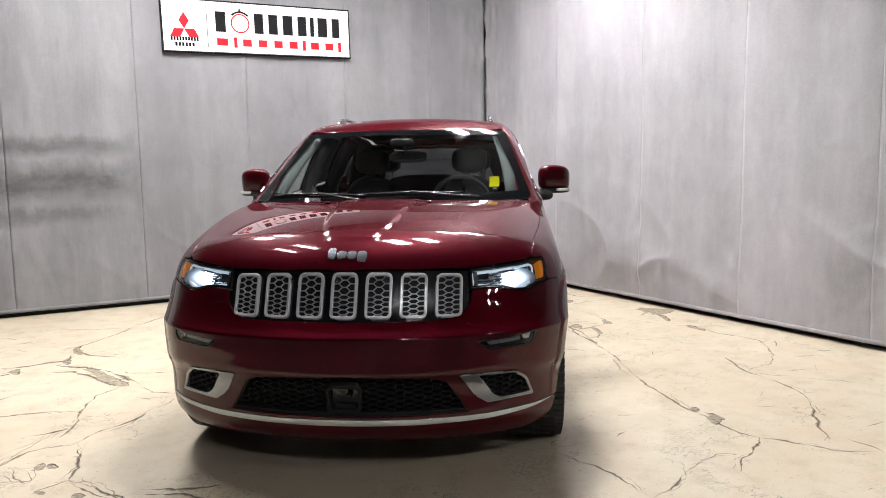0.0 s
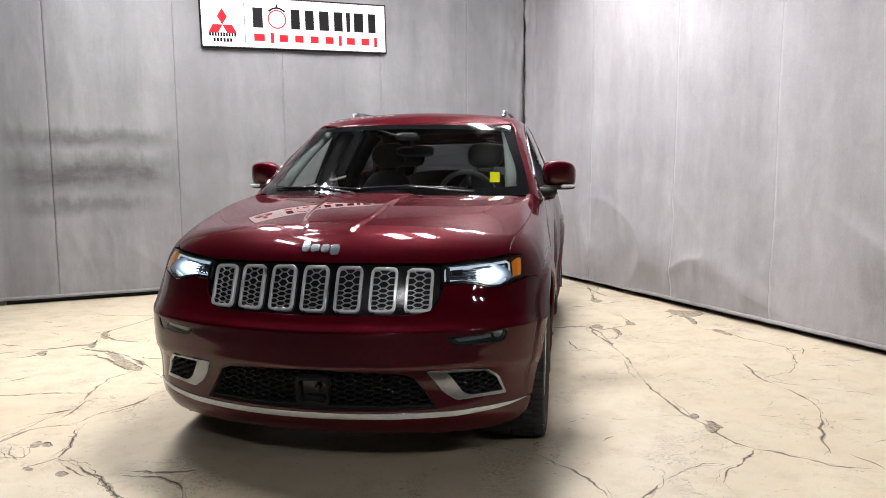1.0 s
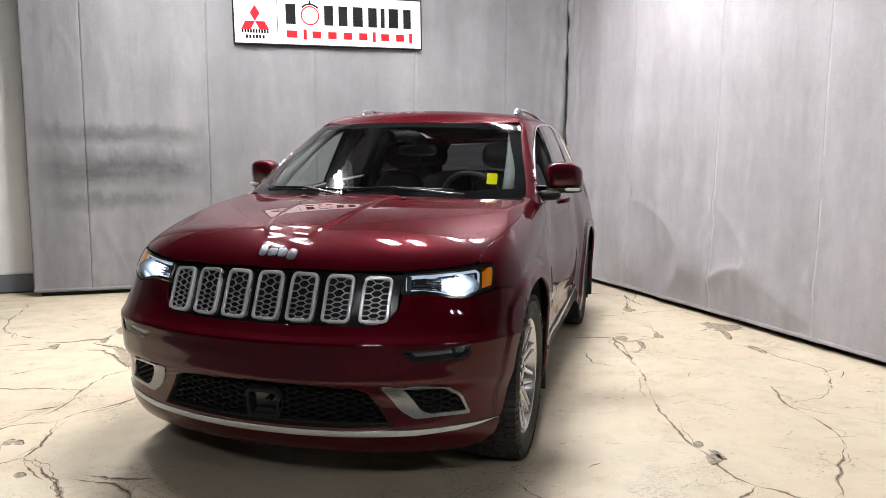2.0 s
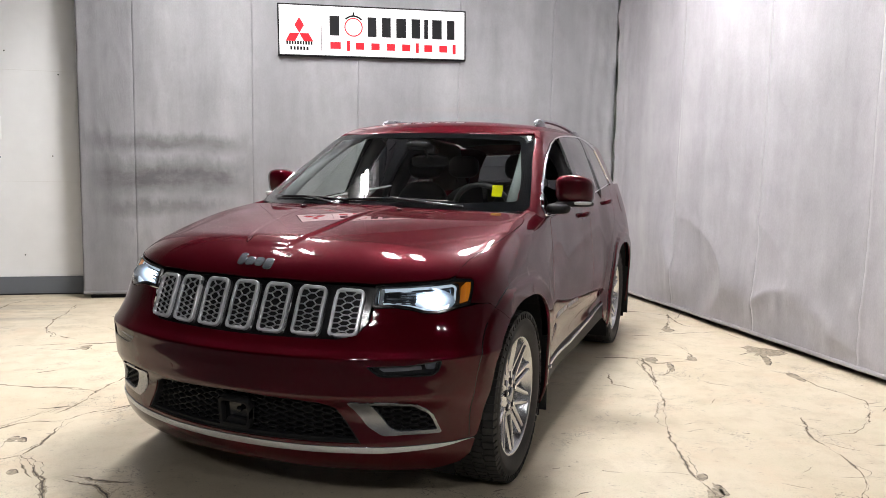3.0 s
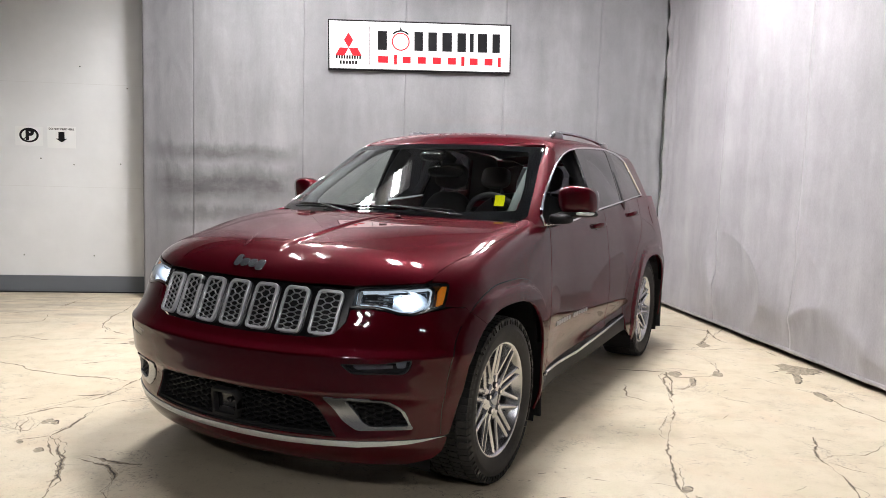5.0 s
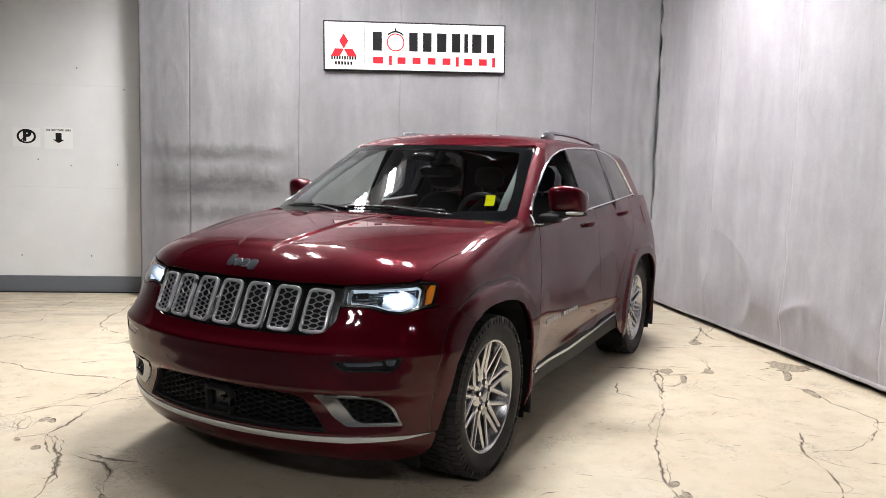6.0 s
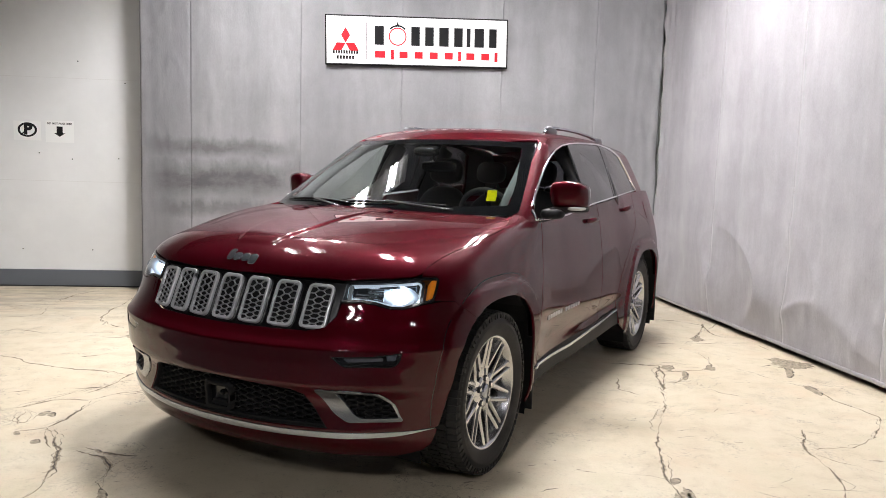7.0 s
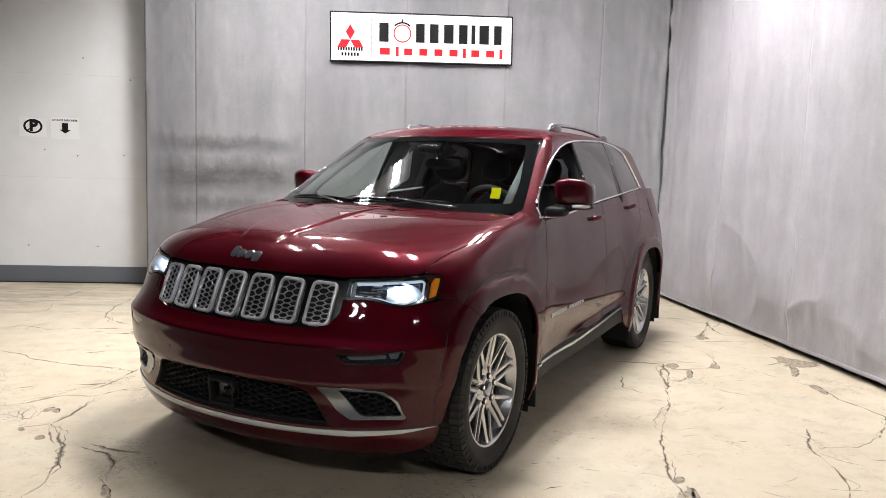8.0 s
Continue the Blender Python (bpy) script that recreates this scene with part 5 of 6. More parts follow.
# bonnet: washer jets
for x in (0.275, -0.275):
    q, n = lay([(x, (1.0 + 1.19) * math.sqrt(0.5))], down_rays, body, 0.004)
    bm = bmesh.new()
    blob(bm, tuple(q[0]), (0.014, 0.016, 0.008), 2.4, 16)
    part("washer_jet", bm, BLACK, hood, smooth=True)

# cowl and wipers
panel("cowl", both([(0.0, 1.055), (0.40, 1.105), (0.70, 1.20), (0.78, 1.29), (0.76, 1.36), (0.45, 1.26), (0.0, 1.19)]), car, MATT, how=top_rays, f=lambda p: body(p), lift=-0.018, depth=0.03, step=0.05)
for x0, x1, arm0, arm1, z in ((-0.68, -0.10, -0.12, -0.38, 1.214), (-0.14, 0.46, 0.52, 0.14, 1.220)):
    xs = np.linspace(x0, x1, 9)
    q, n = lay([(x, z + 0.010 * math.sin(math.pi * (x - x0) / (x1 - x0))) for x in xs], front_rays, cabin, 0.012)
    bm = bmesh.new()
    tube(bm, [tuple(v) for v in q], 0.010, 0.014, 8)
    wiper = part("wiper", bm, BLACK, car, "black windscreen wiper", True)
    xa = np.linspace(arm0, arm1, 7)
    q, n = lay([(x, z - 0.030 + 0.034 * abs(x - arm0) / abs(arm1 - arm0)) for x in xa], front_rays, cabin, 0.026)
    bm = bmesh.new()
    tube(bm, [tuple(v) for v in q], [0.022, 0.02, 0.018, 0.016, 0.015, 0.014, 0.012], [0.014] * 7, 8)
    part("wiper_arm", bm, WIPER_ARM, wiper, "satin wiper arm", True)

# windscreen border and the yellow note behind the glass
ring_panel("glass_border", windscreen, rounded(both([(0.0, 1.583), (0.30, 1.580), (0.596, 1.570), (0.696, 1.365), (0.742, 1.238), (0.40, 1.222), (0.0, 1.225)]), 0.02), car, FRIT, how=front_rays, f=cabin, lift=0.0015, depth=0.0, step=0.04, label="black windscreen border")
bm = bmesh.new()
rows = [[bm.verts.new((x, y + d, z)) for x, y, z in ((0.562, 1.498, 1.258), (0.620, 1.498, 1.258), (0.622, 1.512, 1.290), (0.619, 1.520, 1.317), (0.561, 1.520, 1.317), (0.563, 1.511, 1.290))] for d in (0.0, 0.0012)]
bm.faces.new(rows[0])
bm.faces.new(rows[1][::-1])
for i in range(6):
    bm.faces.new((rows[0][i], rows[1][i], rows[1][(i + 1) % 6], rows[0][(i + 1) % 6]))
part("note", bm, YELLOW, car, "yellow paper note behind the windscreen")

# ---- inside ----
panel("headliner", both([(0.0, 1.875), (0.4, 1.925), (0.615, 2.035), (0.645, 2.10), (0.635, 3.0), (0.60, 4.2), (0.0, 4.3)]), car, PILLAR_CLOTH, how=top_rays, f=cabin, lift=-0.022, depth=0.0, step=0.10, label="grey cloth headliner")
for sg in (1, -1):
    bm = bmesh.new()
    tube(bm, [(sg * 0.705, 1.40, 1.17), (sg * 0.685, 1.56, 1.30), (sg * 0.655, 1.78, 1.43), (sg * 0.615, 2.02, 1.555), (sg * 0.59, 2.16, 1.60)], 0.075, 0.055, 10)
    part("pillar_trim", bm, PILLAR_CLOTH, car, "pale grey pillar trim", True)
    for y, w in ((2.47, 0.10), (3.20, 0.12)):
        bm = bmesh.new()
        tube(bm, [(sg * 0.83, y, 0.9), (sg * 0.80, y, 1.25), (sg * 0.71, y + 0.02, 1.45), (sg * 0.61, y + 0.03, 1.60)], 0.05, w, 8)
        part("pillar_trim", bm, TRIM, car, smooth=True)
    bm = bmesh.new()
    box(bm, min(sg * 0.80, sg * 0.86), 1.5, 0.45, max(sg * 0.80, sg * 0.86), 4.3, 1.14, 0.01)
    part("door_lining", bm, TRIM, car)
bm = bmesh.new()
box(bm, -0.78, 1.36, 0.62, 0.78, 1.84, 1.085, 0.06)
box(bm, -0.70, 1.20, 1.00, 0.70, 1.55, 1.13, 0.04)
blob(bm, (0.375, 1.70, 1.090), (0.20, 0.16, 0.060), 2.6, 28)
dash = part("dashboard", bm, TRIM, car, "black dashboard", True)
bm = bmesh.new()
box(bm, -0.12, 1.80, 1.06, 0.12, 1.83, 1.20, 0.01)
part("screen", bm, BLACK, dash)
bm = bmesh.new()
box(bm, -0.14, 1.84, 0.45, 0.14, 2.9, 0.78, 0.04)
part("centre_console", bm, TRIM, car)
# steering wheel
at = Matrix.Translation((0.385, 1.955, 1.140)) @ Matrix.Rotation(radians(-68), 4, "X")
bm = bmesh.new()
n1, n2, R, r = 40, 10, 0.185, 0.016
vs = [[bm.verts.new(at @ Vector(((R + r * math.cos(math.tau * j / n2)) * math.cos(math.tau * i / n1), (R + r * math.cos(math.tau * j / n2)) * math.sin(math.tau * i / n1), r * math.sin(math.tau * j / n2)))) for j in range(n2)] for i in range(n1)]
for i in range(n1):
    for j in range(n2):
        bm.faces.new((vs[i][j], vs[(i + 1) % n1][j], vs[(i + 1) % n1][(j + 1) % n2], vs[i][(j + 1) % n2]))
steer = part("steering_wheel", bm, LEATHER, car, "black leather steering wheel", True)
bm = bmesh.new()
blob(bm, (0, 0, 0.01), (0.075, 0.065, 0.03), 2.6, 20, at)
for a in (0.15, math.pi - 0.15, -math.pi / 2):
    tube(bm, [tuple(at @ Vector((0.05 * math.cos(a), 0.05 * math.sin(a), 0.0))), tuple(at @ Vector((0.18 * math.cos(a), 0.18 * math.sin(a), 0.0)))], 0.03, 0.02, 8)
part("steering_hub", bm, BLACK, steer, smooth=True)


def car_seat(x, y, wide, rest):
    seat = bmesh.new()
    blob(seat, (x, y, 0.68), (wide, 0.26, 0.09), 3.2, 28)
    s = part("car_seat", seat, LEATHER, car, "black leather car seat", True)
    bm = bmesh.new()
    lean = Matrix.Translation((x, y + 0.24, 0.72)) @ Matrix.Rotation(radians(-14), 4, "X")
    blob(bm, (0, 0, 0.28), (wide * 0.95, 0.075, 0.32), 3.4, 32, lean, lambda p: Vector((p.x * (1 - 0.22 * max(0, p.z) / 0.32), p.y, p.z)))
    b = part("seat_back", bm, LEATHER, s, smooth=True)
    for hx in rest:
        bm = bmesh.new()
        blob(bm, (hx, -0.015, 0.72), (0.135, 0.055, 0.095), 3.0, 28, lean)
        part("headrest", bm, LEATHER, b, smooth=True)
        for px in (-0.055, 0.055):
            bm = bmesh.new()
            tube(bm, [tuple(lean @ Vector((hx + px, 0, 0.55))), tuple(lean @ Vector((hx + px, 0, 0.68)))], 0.012, 0.012, 8)
            part("headrest_post", bm, BRIGHT, b, smooth=True)


car_seat(0.375, 2.38, 0.25, (0,))
car_seat(-0.375, 2.38, 0.25, (0,))
car_seat(0.0, 3.30, 0.66, (-0.40, 0.40))
bm = bmesh.new()
blob(bm, (0.02, 1.93, 1.445), (0.125, 0.022, 0.038), 3.4, 24)
tube(bm, [(0.01, 1.93, 1.45), (0, 1.86, 1.545)], 0.02, 0.02, 8)
blob(bm, (0.0, 1.80, 1.535), (0.075, 0.07, 0.030), 3.0, 20)
part("rear_view_mirror", bm, BLACK, car, smooth=True)
bm = bmesh.new()
box(bm, -0.80, 1.30, 0.44, 0.80, 4.45, 0.47)
box(bm, -0.76, 3.75, 0.47, 0.76, 4.5, 0.85, 0.03)
part("cabin_floor", bm, TRIM, car)


for ob in car.children_recursive:
    if ob.type == "MESH" and "wheel" not in ob.name and ob.parent.name.split(".")[0] not in ("wheel", "tyre"):
        co = np.empty(len(ob.data.vertices) * 3)
        ob.data.vertices.foreach_get("co", co)
        co = co.reshape(-1, 3)
        co[:, 0] += 0.022 * ramp(co[:, 2], 0.95, 1.25) * ramp(co[:, 1], 0.9, 1.6) * (1 - ramp(co[:, 1], 2.8, 4.0))
        ob.data.vertices.foreach_set("co", co.ravel())


# ---- on the walls ----
def wall_sign():
    """The framed sign on the back curtain: plain shapes stand for its marks."""
    thing = new("wall_sign")
    w, h = 2.02, 0.536
    bm = bmesh.new()
    box(bm, 0, 0.0, 0, w, 0.035, h, 0.004)
    part("frame", bm, INK, thing, "black edge")
    bm = bmesh.new()
    box(bm, 0.016, -0.004, 0.016, w - 0.016, 0.0, h - 0.016, 0.001)
    face = part("face", bm, PANEL_WHITE, thing, "white face")
    v = -0.0045

    def flat(name, pts, mat):
        bm = bmesh.new()
        front = [bm.verts.new((x, v - 0.002, z)) for x, z in pts]
        bm.faces.new(front)
        g = bmesh.ops.extrude_face_region(bm, geom=list(bm.faces))["geom"]
        for q in g:
            if isinstance(q, bmesh.types.BMVert):
                q.co.y = v + 0.0015
        bmesh.ops.recalc_face_normals(bm, faces=bm.faces)
        return part(name, bm, mat, face)

    # three lozenges
    cx, cz = 0.222, 0.235
    for a in (90, 210, 330):
        d = Vector((math.cos(radians(a)), math.sin(radians(a))))
        e = Vector((-d.y, d.x))
        L, W = 0.165, 0.052
        pts = [Vector((cx, cz)), Vector((cx, cz)) + d * L * 0.5 + e * W * 0.95, Vector((cx, cz)) + d * L, Vector((cx, cz)) + d * L * 0.5 - e * W * 0.95]
        flat("lozenge", [tuple(p) for p in pts][::-1], SIGN_RED)
    for x0, x1, z0, z1, n in ((0.085, 0.365, 0.118, 0.155, 10), (0.125, 0.325, 0.062, 0.098, 6)):
        for k in range(n):
            a = x0 + (x1 - x0) * k / n
            flat("small_bar", [(a, z0), (a, z1), (a + (x1 - x0) / n * 0.66, z1), (a + (x1 - x0) / n * 0.66, z0)], INK)
    flat("divider", [(0.447, 0.06), (0.447, 0.47), (0.452, 0.47), (0.452, 0.06)], INK)
    # tall black bars, a red ring among them
    wide = (0.14, 0.22, 0.13, 0.13, 0.145, 0.13, 0.045, 0.145, 0.115)
    x = 0.520
    scale = (1.905 - 0.520) / (sum(wide) + 0.030 * 8)
    for k, wk in enumerate(wide):
        a, b = x, x + wk * scale
        if k == 1:
            c, zc = (a + b) / 2, 0.315
            for name, r0, r1, t0, t1, mat, up in (("ring", 0.085, 0.098, 0.0, math.tau, SIGN_RED, 0.0), ("arc", 0.106, 0.124, 0.75, math.pi - 0.75, INK, 0.0)):
                bm = bmesh.new()
                n = 36
                full = t1 - t0 > 6
                rows = [[bm.verts.new((c + r * math.cos(t0 + (t1 - t0) * i / n), v - 0.002, zc + r * math.sin(t0 + (t1 - t0) * i / n))) for i in range(n + (0 if full else 1))] for r in (r0, r1)]
                m = len(rows[0])
                for i in range(n):
                    bm.faces.new((rows[0][i], rows[1][i], rows[1][(i + 1) % m], rows[0][(i + 1) % m]))
                part(name, bm, mat, face)
            flat("point", [(c - 0.014, zc + 0.118), (c, zc + 0.165), (c + 0.014, zc + 0.118)], INK)
        elif wk > 0.1:
            k0 = 0.12 * (b - a)
            flat("tall_bar", [(a + k0, 0.222), (a + k0, 0.425), (b - k0, 0.425), (b - k0, 0.222)], INK)
        else:
            flat("tall_bar", [(a, 0.222), (a, 0.425), (b, 0.425), (b, 0.222)], INK)
        x = b + 0.030 * scale
    wide = (0.16, 0.035, 0.13, 0.13, 0.13, 0.13, 0.035, 0.13, 0.13, 0.035)
    x = 0.520
    scale = (1.905 - 0.520) / (sum(wide) + 0.045 * 9)
    for k, wk in enumerate(wide):
        a, b = x, x + wk * scale
        z0, z1 = 0.068, 0.172
        if wk > 0.1:
            k0 = 0.14 * (b - a)
            flat("red_bar", [(a + k0, z0 + 0.016), (a + k0, z1 - 0.016), (b - k0, z1 - 0.016), (b - k0, z0 + 0.016)], SIGN_RED)
        else:
            flat("red_bar", [(a, z0), (a, z1), (b, z1), (b, z0)], SIGN_RED)
        x = b + 0.045 * scale
    thing.matrix_basis = ROOM @ Matrix.Translation((0.212, 5.145, 2.552)) @ Matrix.Rotation(radians(-1.15), 4, "Y")
    return tagged(thing, "black-framed white sign with black and red marks on the curtain", "sign")


wall_sign()


def lettered(name, text, size, mat, parent, x, z, y, bold=0.03):
    cu = bpy.data.curves.new(name, "FONT")
    cu.body, cu.size, cu.align_x, cu.align_y, cu.extrude, cu.offset = text, size, "CENTER", "CENTER", 0.0005, size * bold
    ob = new("tmp_text", cu)
    me = bpy.data.meshes.new_from_object(ob.evaluated_get(bpy.context.evaluated_depsgraph_get()))
    bpy.data.objects.remove(ob)
    me.materials.clear()
    me.materials.append(mat)
    t = new(name, me)
    t.parent = parent
    t.matrix_basis = Matrix.Translation((x, y, z)) @ Matrix.Rotation(math.pi / 2, 4, "X")
    return t


def parking_sign():
    thing = new("parking_sign")
    bm = bmesh.new()
    box(bm, -0.145, 0.0, -0.115, 0.145, 0.003, 0.095)
    part("sheet", bm, PAPER, thing, "white paper sheet")
    bm = bmesh.new()
    n = 40
    rows = [[bm.verts.new((r * 1.28 * math.cos(math.tau * i / n), -0.001, r * math.sin(math.tau * i / n))) for i in range(n)] for r in (0.061, 0.080)]
    for i in range(n):
        bm.faces.new((rows[0][i], rows[1][i], rows[1][(i + 1) % n], rows[0][(i + 1) % n]))
    part("ring", bm, INK, thing)
    bm = bmesh.new()
    box(bm, -0.094, -0.0016, -0.006, 0.094, -0.0008, 0.006, 0, Matrix.Rotation(radians(-38), 4, "Y"))
    part("slash", bm, INK, thing)
    lettered("letter", "P", 0.160, INK, thing, 0.004, 0.002, -0.0012, 0.06)
    thing.matrix_basis = ROOM @ Matrix.Translation((-3.068, 5.556, 1.751))
    return tagged(thing, "white paper no parking sign taped to the white wall", "sign")


def arrow_sign():
    thing = new("arrow_sign")
    bm = bmesh.new()
    box(bm, -0.15, 0.0, -0.115, 0.15, 0.003, 0.125)
    part("sheet", bm, PAPER, thing, "white paper sheet")
    bm = bmesh.new()
    box(bm, -0.032, -0.002, -0.015, 0.032, -0.0008, 0.062)
    part("arrow_shaft", bm, INK, thing)
    bm = bmesh.new()
    vs = [bm.verts.new((x, -0.0016, z)) for x, z in ((-0.062, -0.012), (0.062, -0.012), (0.0, -0.052))]
    bm.faces.new(vs)
    part("arrow_head", bm, INK, thing)
    lettered("wording", "DO NOT PARK HERE", 0.0285, INK, thing, 0.0, 0.092, -0.0012)
    thing.matrix_basis = ROOM @ Matrix.Translation((-2.726, 5.556, 1.735))
    return tagged(thing, "white paper sign with a black arrow taped to the white wall", "sign")


parking_sign()
arrow_sign()
# old screw holes in the white wall
for u, z in ((-2.60, 1.44), (-2.10, 1.46), (-2.52, 2.52), (-2.02, 2.30), (-2.40, 0.42), (-3.15, 0.42), (-2.95, 1.50)):
    bm = bmesh.new()
    bmesh.ops.create_cone(bm, cap_ends=True, segments=10, radius1=0.008, radius2=0.006, depth=0.004, matrix=Matrix.Translation((u, 5.5585, z)) @ Matrix.Rotation(math.pi / 2, 4, "X"))
    tagged(in_room(bm_obj("trim_plug", bm, TRIM)), "small dark screw plug in the white wall", "trim", kind="structure")
# faint joints of the white wall
for z in (1.19, 2.33):
    tagged(in_room(boxed("trim_joint", -9.0, 5.5575, z, -1.5, 5.5615, z + 0.004, JOINT)), "faint horizontal panel joint", "trim", kind="structure")
tagged(in_room(boxed("trim_foot", -9.0, 5.520, 0.0, -1.4, 5.56, 0.012, GAP_SHADE)), "near-black strip standing in for the shaded slit under the skirting", "trim", kind="structure")


# ---- cracks and spalls of the floor, in metres: half-width, then where each runs ----
CRACKS = []
CRACKS.append((0.016, ((-3.60, 2.86), (-3.46, 2.99), (-3.24, 3.08), (-2.96, 3.13), (-2.68, 3.14))))
CRACKS.append((0.022, ((-2.48, 3.77), (-2.57, 3.49), (-2.61, 3.21), (-2.62, 2.90), (-2.66, 2.67), (-2.68, 2.50), (-2.77, 2.44))))
CRACKS.append((0.030, ((-2.68, 2.50), (-2.64, 2.38), (-2.52, 2.31), (-2.44, 2.25), (-2.23, 2.23))))
CRACKS.append((0.045, ((-2.59, 2.28), (-2.52, 2.09), (-2.64, 2.04), (-2.73, 1.93), (-2.89, 1.88))))
CRACKS.append((0.040, ((-2.52, 2.09), (-2.53, 1.97), (-2.28, 1.92), (-2.14, 1.88), (-1.96, 1.78), (-1.80, 1.66), (-1.67, 1.54))))
CRACKS.append((0.055, ((-2.46, 1.80), (-2.31, 1.83), (-2.16, 1.74), (-1.99, 1.62), (-1.84, 1.53), (-1.78, 1.56))))
CRACKS.append((0.020, ((-2.80, 1.75), (-2.72, 1.81), (-2.54, 1.75))))
CRACKS.append((0.014, ((-2.09, 1.94), (-1.91, 1.80), (-1.77, 1.80), (-1.59, 1.84))))
CRACKS.append((0.020, ((-1.78, 1.56), (-1.79, 1.44), (-1.84, 1.32), (-1.82, 1.19), (-1.77, 1.03), (-1.71, 0.85), (-1.67, 0.68), (-1.66, 0.58))))
CRACKS.append((0.012, ((-2.20, 0.93), (-2.09, 0.97), (-1.94, 1.01), (-1.80, 1.03))))
CRACKS.append((0.016, ((-1.65, 1.51), (-1.53, 1.39), (-1.37, 1.38))))
CRACKS.append((0.022, ((-1.33, 1.28), (-1.35, 1.15), (-1.40, 1.03), (-1.41, 0.86), (-1.45, 0.76), (-1.49, 0.67), (-1.50, 0.58), (-1.54, 0.52), (-1.62, 0.48), (-1.69, 0.43), (-1.71, 0.34), (-1.70, 0.24))))
CRACKS.append((0.016, ((-1.35, 1.15), (-1.42, 1.31))))
CRACKS.append((0.018, ((-1.75, 0.67), (-1.75, 0.55), (-1.77, 0.48), (-1.80, 0.38))))
CRACKS.append((0.010, ((-1.81, 0.84), (-1.78, 0.76), (-1.74, 0.67))))
CRACKS.append((0.020, ((-1.48, 0.57), (-1.46, 0.48), (-1.40, 0.37), (-1.34, 0.24), (-1.30, 0.12))))
CRACKS.append((0.022, ((-1.70, 0.24), (-1.61, 0.20), (-1.55, 0.12), (-1.46, 0.07))))
CRACKS.append((0.020, ((-1.34, 0.09), (-1.29, 0.12), (-1.18, 0.04), (-1.09, -0.01), (-1.01, -0.04))))
CRACKS.append((0.016, ((-3.12, 2.40), (-2.94, 2.33))))
CRACKS.append((0.014, ((-3.00, 0.85), (-2.80, 0.88), (-2.56, 0.83), (-2.39, 0.88), (-2.15, 0.93), (-1.94, 0.99), (-1.78, 1.03))))
CRACKS.append((0.010, ((-1.80, 0.15), (-1.72, 0.25), (-1.74, 0.36), (-1.72, 0.51), (-1.72, 0.68))))
CRACKS.append((0.020, ((-1.66, 0.24), (-1.53, 0.20), (-1.46, 0.10), (-1.66, 0.07))))
CRACKS.append((0.024, ((-1.25, 0.13), (-1.16, 0.06), (-1.00, -0.03), (-0.85, -0.13), (-0.74, -0.23), (-0.64, -0.35), (-0.59, -0.44), (-0.57, -0.48))))
CRACKS.append((0.022, ((-0.90, -0.01), (-0.80, 0.02), (-0.70, 0.02), (-0.59, -0.02), (-0.52, -0.10), (-0.45, -0.19), (-0.38, -0.27))))
CRACKS.append((0.030, ((-0.90, 0.04), (-0.80, 0.07), (-0.68, 0.08), (-0.58, 0.12))))
CRACKS.append((0.018, ((-0.59, -0.02), (-0.57, 0.07), (-0.50, 0.15))))
CRACKS.append((0.012, ((-0.85, -0.16), (-0.88, -0.08), (-0.85, -0.04))))
CRACKS.append((0.016, ((-4.71, 1.86), (-4.59, 2.11), (-4.58, 2.41), (-4.80, 2.81), (-4.88, 3.19))))
CRACKS.append((0.012, ((-4.28, 1.60), (-4.13, 1.75), (-4.07, 1.90), (-4.39, 2.19))))
CRACKS.append((0.010, ((-4.29, 2.15), (-4.09, 2.31), (-3.89, 2.47))))
CRACKS.append((0.020, ((-4.19, 3.03), (-3.89, 2.63), (-3.75, 2.36), (-3.49, 2.11), (-3.26, 1.97), (-3.00, 1.96))))
CRACKS.append((0.018, ((-3.72, 1.28), (-3.63, 1.43), (-3.37, 1.46), (-3.16, 1.65), (-2.92, 1.82))))
CRACKS.append((0.024, ((1.17, 3.37), (1.26, 3.20), (1.34, 2.90), (1.39, 2.63), (1.43, 2.42), (1.47, 2.16), (1.51, 1.91), (1.57, 1.64), (1.64, 1.48), (1.68, 1.29), (1.73, 1.18), (1.79, 1.07), (1.83, 0.94), (1.87, 0.86), (1.95, 0.80))))
CRACKS.append((0.020, ((1.95, 0.80), (2.07, 0.77), (2.15, 0.72), (2.24, 0.67), (2.33, 0.64), (2.46, 0.63))))
CRACKS.append((0.018, ((1.95, 0.80), (1.90, 0.68), (1.82, 0.56), (1.76, 0.48), (1.72, 0.38), (1.75, 0.28))))
CRACKS.append((0.022, ((1.78, 0.58), (1.68, 0.57), (1.59, 0.50), (1.50, 0.39), (1.47, 0.28), (1.40, 0.19), (1.32, 0.12), (1.28, 0.09))))
CRACKS.append((0.018, ((0.91, 0.57), (0.98, 0.49), (1.07, 0.41), (1.16, 0.32), (1.23, 0.22), (1.27, 0.11))))
CRACKS.append((0.016, ((2.23, 2.37), (2.24, 2.19), (2.26, 2.01), (2.33, 1.88), (2.39, 1.76), (2.44, 1.62), (2.44, 1.46), (2.40, 1.26), (2.34, 1.07), (2.30, 0.92), (2.27, 0.75))))
CRACKS.append((0.010, ((2.27, 1.98), (2.41, 1.91), (2.60, 1.87), (2.79, 1.81), (2.95, 1.74))))
CRACKS.append((0.018, ((2.09, 3.42), (2.28, 3.35), (2.38, 3.13), (2.53, 3.01), (2.62, 2.90), (2.62, 2.67), (2.58, 2.43), (2.47, 2.20), (2.34, 2.10), (2.26, 2.02))))
CRACKS.append((0.014, ((2.38, 0.81), (2.45, 0.73), (2.47, 0.65))))
